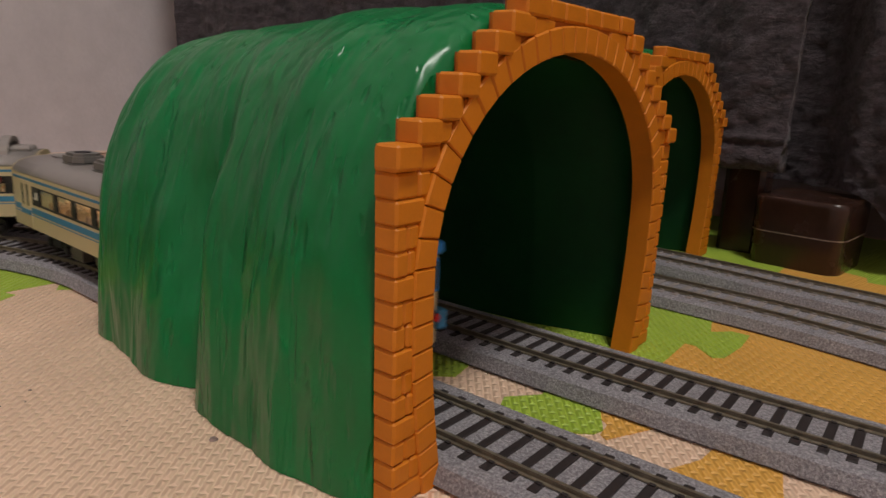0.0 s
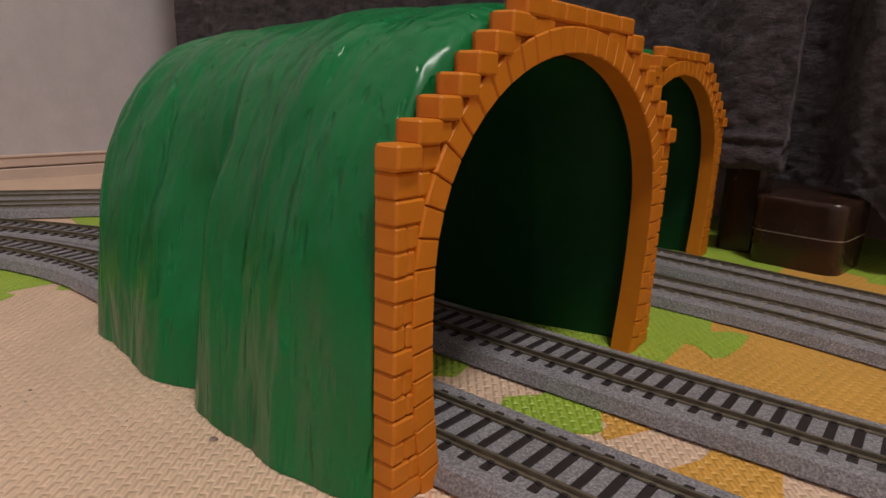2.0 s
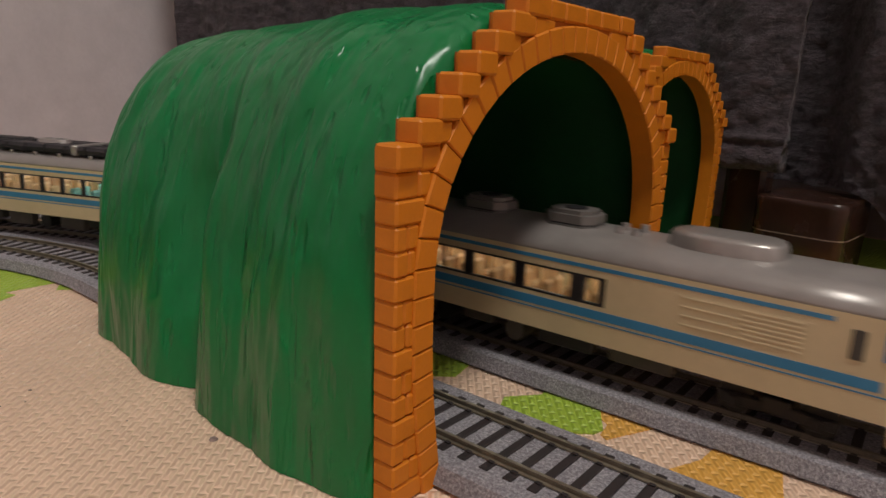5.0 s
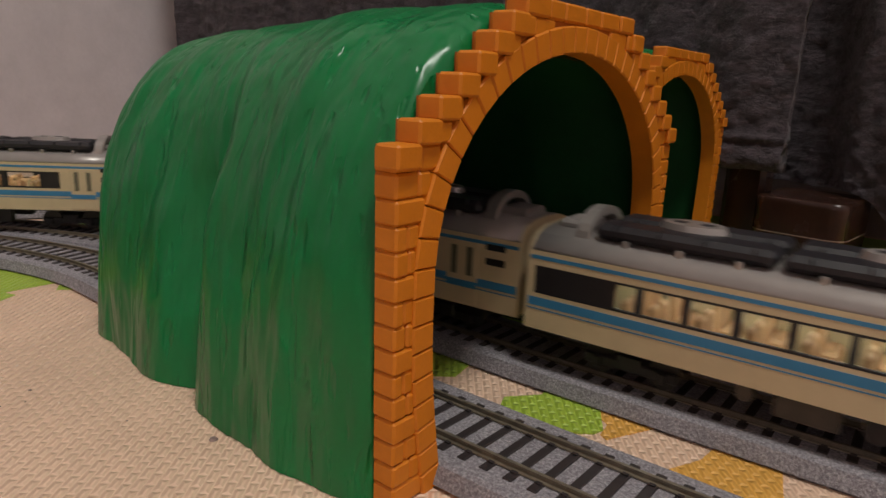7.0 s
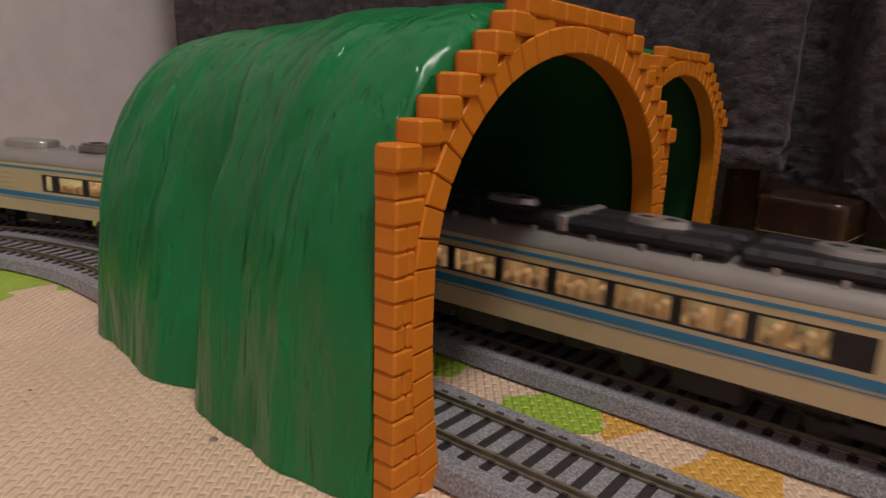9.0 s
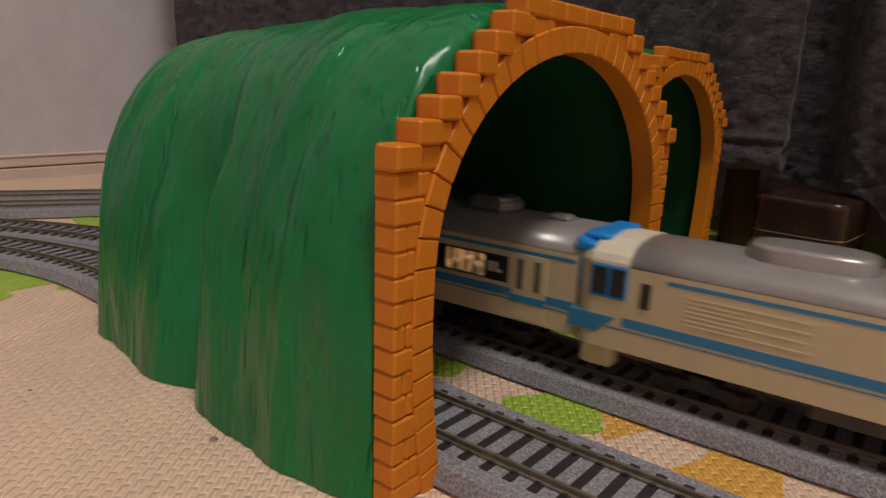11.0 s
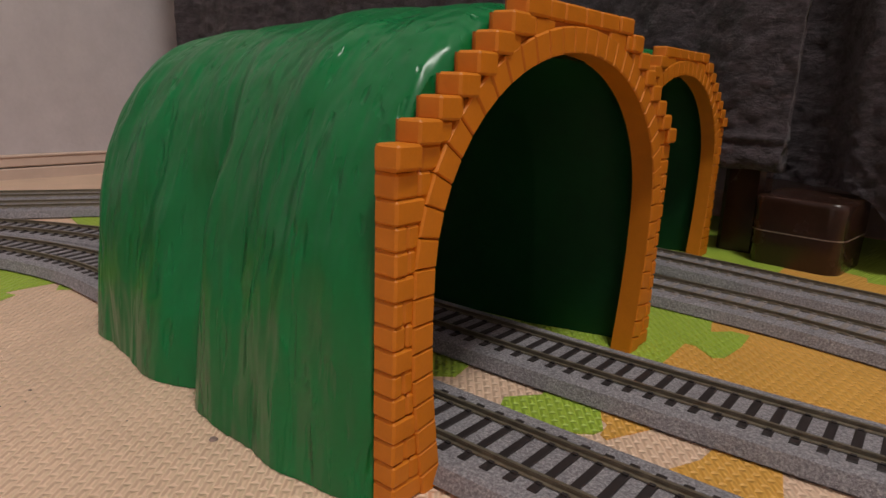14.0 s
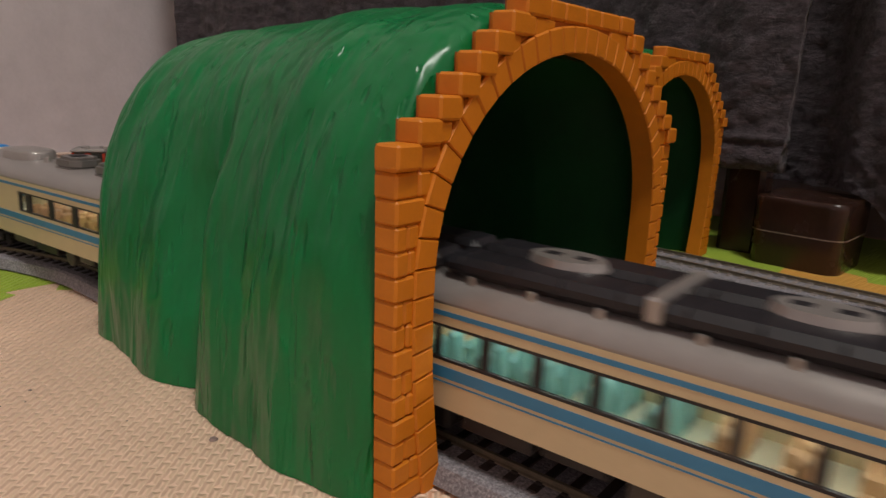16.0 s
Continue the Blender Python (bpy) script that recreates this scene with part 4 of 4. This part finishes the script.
# ---- the red train ----
def red_coach():
    car = thing("red_coach", "dark red model coach with a grey roof", "railcar", group="red coaches")
    H = 100.0
    g = Geo()
    holes = [(-84 + 14.0 * k, -84 + 14.0 * k + 6.5) for k in range(12)]
    for s in (-1, 1):
        y0, y1 = (13.4, 14.4) if s > 0 else (-14.4, -13.4)
        g.box(-H, H, y0, y1, 9.5, 19.0).box(-H, H, y0, y1, 26.0, 29.5)
        cur = -H
        for a, b in holes:
            g.box(cur, a, y0, y1, 19.0, 26.0)
            cur = b
        g.box(cur, H, y0, y1, 19.0, 26.0)
    for x in (-H, H - 1.2):
        g.box(x, x + 1.2, -13.4, 13.4, 9.5, 29.5)
    part("body", g, "red", car, "dark red painted body")
    part("roof", Geo().sweep([(x, 0.0, 1.0, 0.0) for x in (-H, 0, H)], [(y * 0.8, 29.2 + (z - 37.6) * 0.62) for y, z in ROOF]), "grey", car, "grey roof", fix=True)
    w = Geo().box(-3.25, 3.25, -0.2, 0.2, 19.0, 26.0).mesh("window", "pane")
    for a, b in holes:
        for y in (-14.0, 14.0):
            part("window", w, "pane", car, at=((a + b) / 2, y, 0)).visible_shadow = False
            part("window_frame", Geo().box(a - 0.5, b + 0.5, y - 0.45 if y < 0 else y + 0.35, y - 0.35 if y < 0 else y + 0.45, 18.4, 19.1), "white", car)
    part("saloon_lamp", Geo().box(-90, 90, -4, 4, 28.4, 29.0), "warm", car)
    part("saloon_floor", Geo().box(-98, 98, -13.3, 13.3, 9.6, 10.6), "inner", car)
    part("partition", Geo().box(-98, 98, -0.5, 0.5, 10.6, 28.0), "inner", car)
    for k in range(6):
        part("roof_vent", Geo().box(-82 + 31 * k, -70 + 31 * k, -4, 4, 33.2, 35.6, 0.7), "grey", car, "grey roof ventilator")
    for s in (-1, 1):
        part("gangway", Geo().box(s * 101 - 1.5, s * 101 + 1.5, -5, 5, 10, 28, 0.4), "black", car)
        b = part("bogie", Geo().box(s * 70 - 14, s * 70 + 14, -9.6, 9.6, 2.6, 8.0, 0.8), "black", car)
        for dx in (-8, 8):
            part("wheelset", Geo().cyl((s * 70 + dx, -8.4, 4.3), 4.3, 1.4).cyl((s * 70 + dx, 8.4, 4.3), 4.3, 1.4), "wheel", b)
    part("underframe", Geo().box(-96, 96, -10, 10, 7.6, 9.6).box(-40, -10, -12, 12, 3.5, 8).box(4, 44, -12, 12, 3.8, 8), "black", car)
    return car


def red_loco():
    """Centre-cab diesel shunter; its long bonnet points to +x."""
    lo = thing("diesel_locomotive", "red and grey model diesel locomotive with a centre cab", "locomotive")
    part("frame", Geo().box(-55, 55, -13.6, 13.6, 8.6, 11.0, 0.4), "white", lo, "white-edged running plate")
    part("long_hood", Geo().box(-8, 51, -10.5, 10.5, 11.0, 22.6, 0.6), "vermilion", lo, "vermilion bonnet")
    part("long_hood_top", Geo().box(-8, 51, -10.0, 10.0, 23.6, 27.2, 1.4), "grey", lo, "grey bonnet top")
    part("hood_stripe", Geo().box(-52, 51.2, -10.6, 10.6, 22.6, 23.7), "white", lo, "white band")
    part("short_hood", Geo().box(-52, -28, -10.5, 10.5, 11.0, 22.6, 0.6), "vermilion", lo, "vermilion bonnet")
    part("short_hood_top", Geo().box(-52, -28, -10.0, 10.0, 23.6, 26.8, 1.4), "grey", lo, "grey bonnet top")
    cab = part("cab", Geo().box(-29, -4, -13.4, 13.4, 11.0, 26.4, 0.5).box(-29, -27, -13.4, 13.4, 26, 34).box(-6, -4, -13.4, 13.4, 26, 34).box(-19, -15, -13.4, -12.4, 26, 34).box(-19, -15, 12.4, 13.4, 26, 34), "vermilion", lo, "vermilion cab")
    part("cab_roof", Geo().box(-30.5, -2.5, -13.8, 13.8, 33.6, 37.4, 1.8).box(-24, -18, -3, 3, 37, 38.8, 0.6).box(-10, -7, -2, 2, 37, 39.0, 0.6), "grey", cab, "grey cab roof")
    part("cab_window", Geo().box(-27, -6, -13.0, -12.7, 26.4, 33.6).box(-27, -6, 12.7, 13.0, 26.4, 33.6), "smoke", cab)
    for x, s in ((54, 1), (-54, -1)):
        rail = Geo()
        for y in (-12.6, -7.5, 7.5, 12.6):
            rail.box(x - 0.45, x + 0.45, y - 0.45, y + 0.45, 8.6, 20.5)
        rail.box(x - 0.45, x + 0.45, -13, -7, 20, 21).box(x - 0.45, x + 0.45, 7, 13, 20, 21)
        part("handrail", rail, "white", lo, "white handrail")
        part("coupler", Geo().box(min(x, x + 5 * s), max(x, x + 5 * s), -1.6, 1.6, 5, 8, 0.4), "black", lo)
        part("lamp", Geo().cyl((x - 2.6 * s, 0, 20), 1.8, 1.4, "x", 12), "white", lo)
    part("step", Geo().box(-2, 2, -13.6, -10.6, 11, 22.0, 0.2), "white", lo, "white side ladder")
    part("stack", Geo().cyl((12, 0, 28), 2.0, 3.0, "z", 12), "grey", lo)
    for x in (-34, 24):
        b = part("bogie", Geo().box(x - 18, x + 18, -10.4, 10.4, 2.4, 8.6, 0.8), "black", lo, "black bogie")
        for dx in (-12, 0, 12):
            part("wheelset", Geo().cyl((x + dx, -8.4, 4.3), 4.3, 1.4).cyl((x + dx, 8.4, 4.3), 4.3, 1.4), "wheel", b)
    return lo


# ---- trains: what runs where ----
def curve_of(keys):
    """Distance run at a time, smooth through (seconds, millimetres)."""
    t, s = np.array([k[0] for k in keys]), np.array([k[1] for k in keys])
    g = np.gradient(s, t)
    def at(x):
        i = int(np.clip(np.searchsorted(t, x) - 1, 0, len(t) - 2))
        h = t[i + 1] - t[i]
        u = (x - t[i]) / h
        if u <= 0 or u >= 1:
            return s[i] + g[i] * (x - t[i]) if u <= 0 else s[i + 1] + g[i + 1] * (x - t[i + 1])
        return (2 * u**3 - 3 * u**2 + 1) * s[i] + (u**3 - 2 * u**2 + u) * h * g[i] + (3 * u**2 - 2 * u**3) * s[i + 1] + (u**3 - u**2) * h * g[i + 1]
    return at


def run(car, line, run_at, back, base, flip):
    """Keys a car whose middle is `back` behind the train's head; base: half the distance of its bogies."""
    rows = []
    for i in range(65):
        t = i * 0.25
        s = run_at(t) - back
        a, b = line.at(s - base), line.at(s + base)
        ang = math.atan2(b[1] - a[1], b[0] - a[0]) + (math.pi if flip else 0.0)
        m = (a + b) / 2
        rows.append((t, Matrix.Translation((m[0] * K, m[1] * K, RAIL_TOP * K)) @ Matrix.Rotation(ang, 4, "Z")))
    walk(car, rows)


def trains():
    cab, green, mid = cab_car(), middle_car(True), middle_car(False)
    here = Matrix.Identity(4)
    A = [cab, green, mid, copy_thing(mid, here), copy_thing(cab, here), copy_thing(cab, here)]
    flipA = [True, False, False, False, False, False]
    B = [copy_thing(cab, here), copy_thing(green, here), copy_thing(mid, here), copy_thing(mid, here), copy_thing(mid, here), copy_thing(cab, here)]
    flipB = [True, False, False, False, False, False]
    coach = red_coach()
    D = [coach, copy_thing(coach, here)]
    E = [red_loco(), copy_thing(coach, here)]
    return A, flipA, B, flipB, D, E


def motions():
    s2 = lambda x, y: LINE2.near(x, y)
    front = s2(-58.8, 0.4)
    step = 196.0
    keys = [(0.0, s2(-333, -53) - 300), (2.3, s2(-333, -53)), (2.5, s2(-311, -40)), (2.7, s2(-289, -30))]
    keys += [(3.45, (s2(-282, -27) + front) / 2 - 12), (4.2, front)] + [(t, front + step * (t - 4.2)) for t in (5.0, 7.0, 10.0, 13.0, 16.0)]
    runA = curve_of(keys)
    for i, (car, flip) in enumerate(zip(TRAINS[0], TRAINS[1])):
        run(car, LINE2, runA, CAR / 2 + PITCH_CAR * i, 66, flip)
    s1 = lambda x, y: LINE1.near(x, y)
    whole = PITCH_CAR * 5 + CAR
    t0, t12, t14, t16 = s1(-26, -64), s1(-252, -60.5), s1(-278, -68), s1(-302, -79)
    nose = s1(15, -65) + LINE1.len
    keysB = [(0.0, t0 + whole), (1.2, t12 + whole), (1.4, t14 + whole), (1.6, t16 + whole), (2.2, t16 + whole + 115)]
    keysB += [(13.5, nose - 222), (14.0, nose - 111), (14.5, nose - 5), (15.0, nose + 111), (15.5, nose + 220.5), (16.0, nose + 338)]
    runB = curve_of(keysB)
    for i, (car, flip) in enumerate(zip(TRAINS[2], TRAINS[3])):
        run(car, LINE1, runB, CAR / 2 + PITCH_CAR * i, 66, flip)
    end = LINE3.near(-371, 22)
    runD = curve_of([(0.0, end + 408), (0.9, end + 470), (4.0, end + 640), (16.0, end + 800)])
    for i, car in enumerate(TRAINS[4]):
        car.scale = (0.86, 0.86, 0.86)
        run(car, LINE3, runD, 88 + 178 * i, 60, False)
    p = LINE4.near(-430.5, 8)
    runE = curve_of([(0.0, p - 420), (8.0, p - 330), (13.0, p - 140), (14.9, p), (15.3, p + 33), (16.0, p + 92)])
    for car in TRAINS[5]:
        car.scale = (0.86, 0.86, 0.86)
    run(TRAINS[5][0], LINE4, runE, 48, 26, False)
    run(TRAINS[5][1], LINE4, runE, 48 + 48 + 91, 60, False)


room()
tunnels()
bed()
TRAINS = trains()
play_mats()
tracks()
motions()
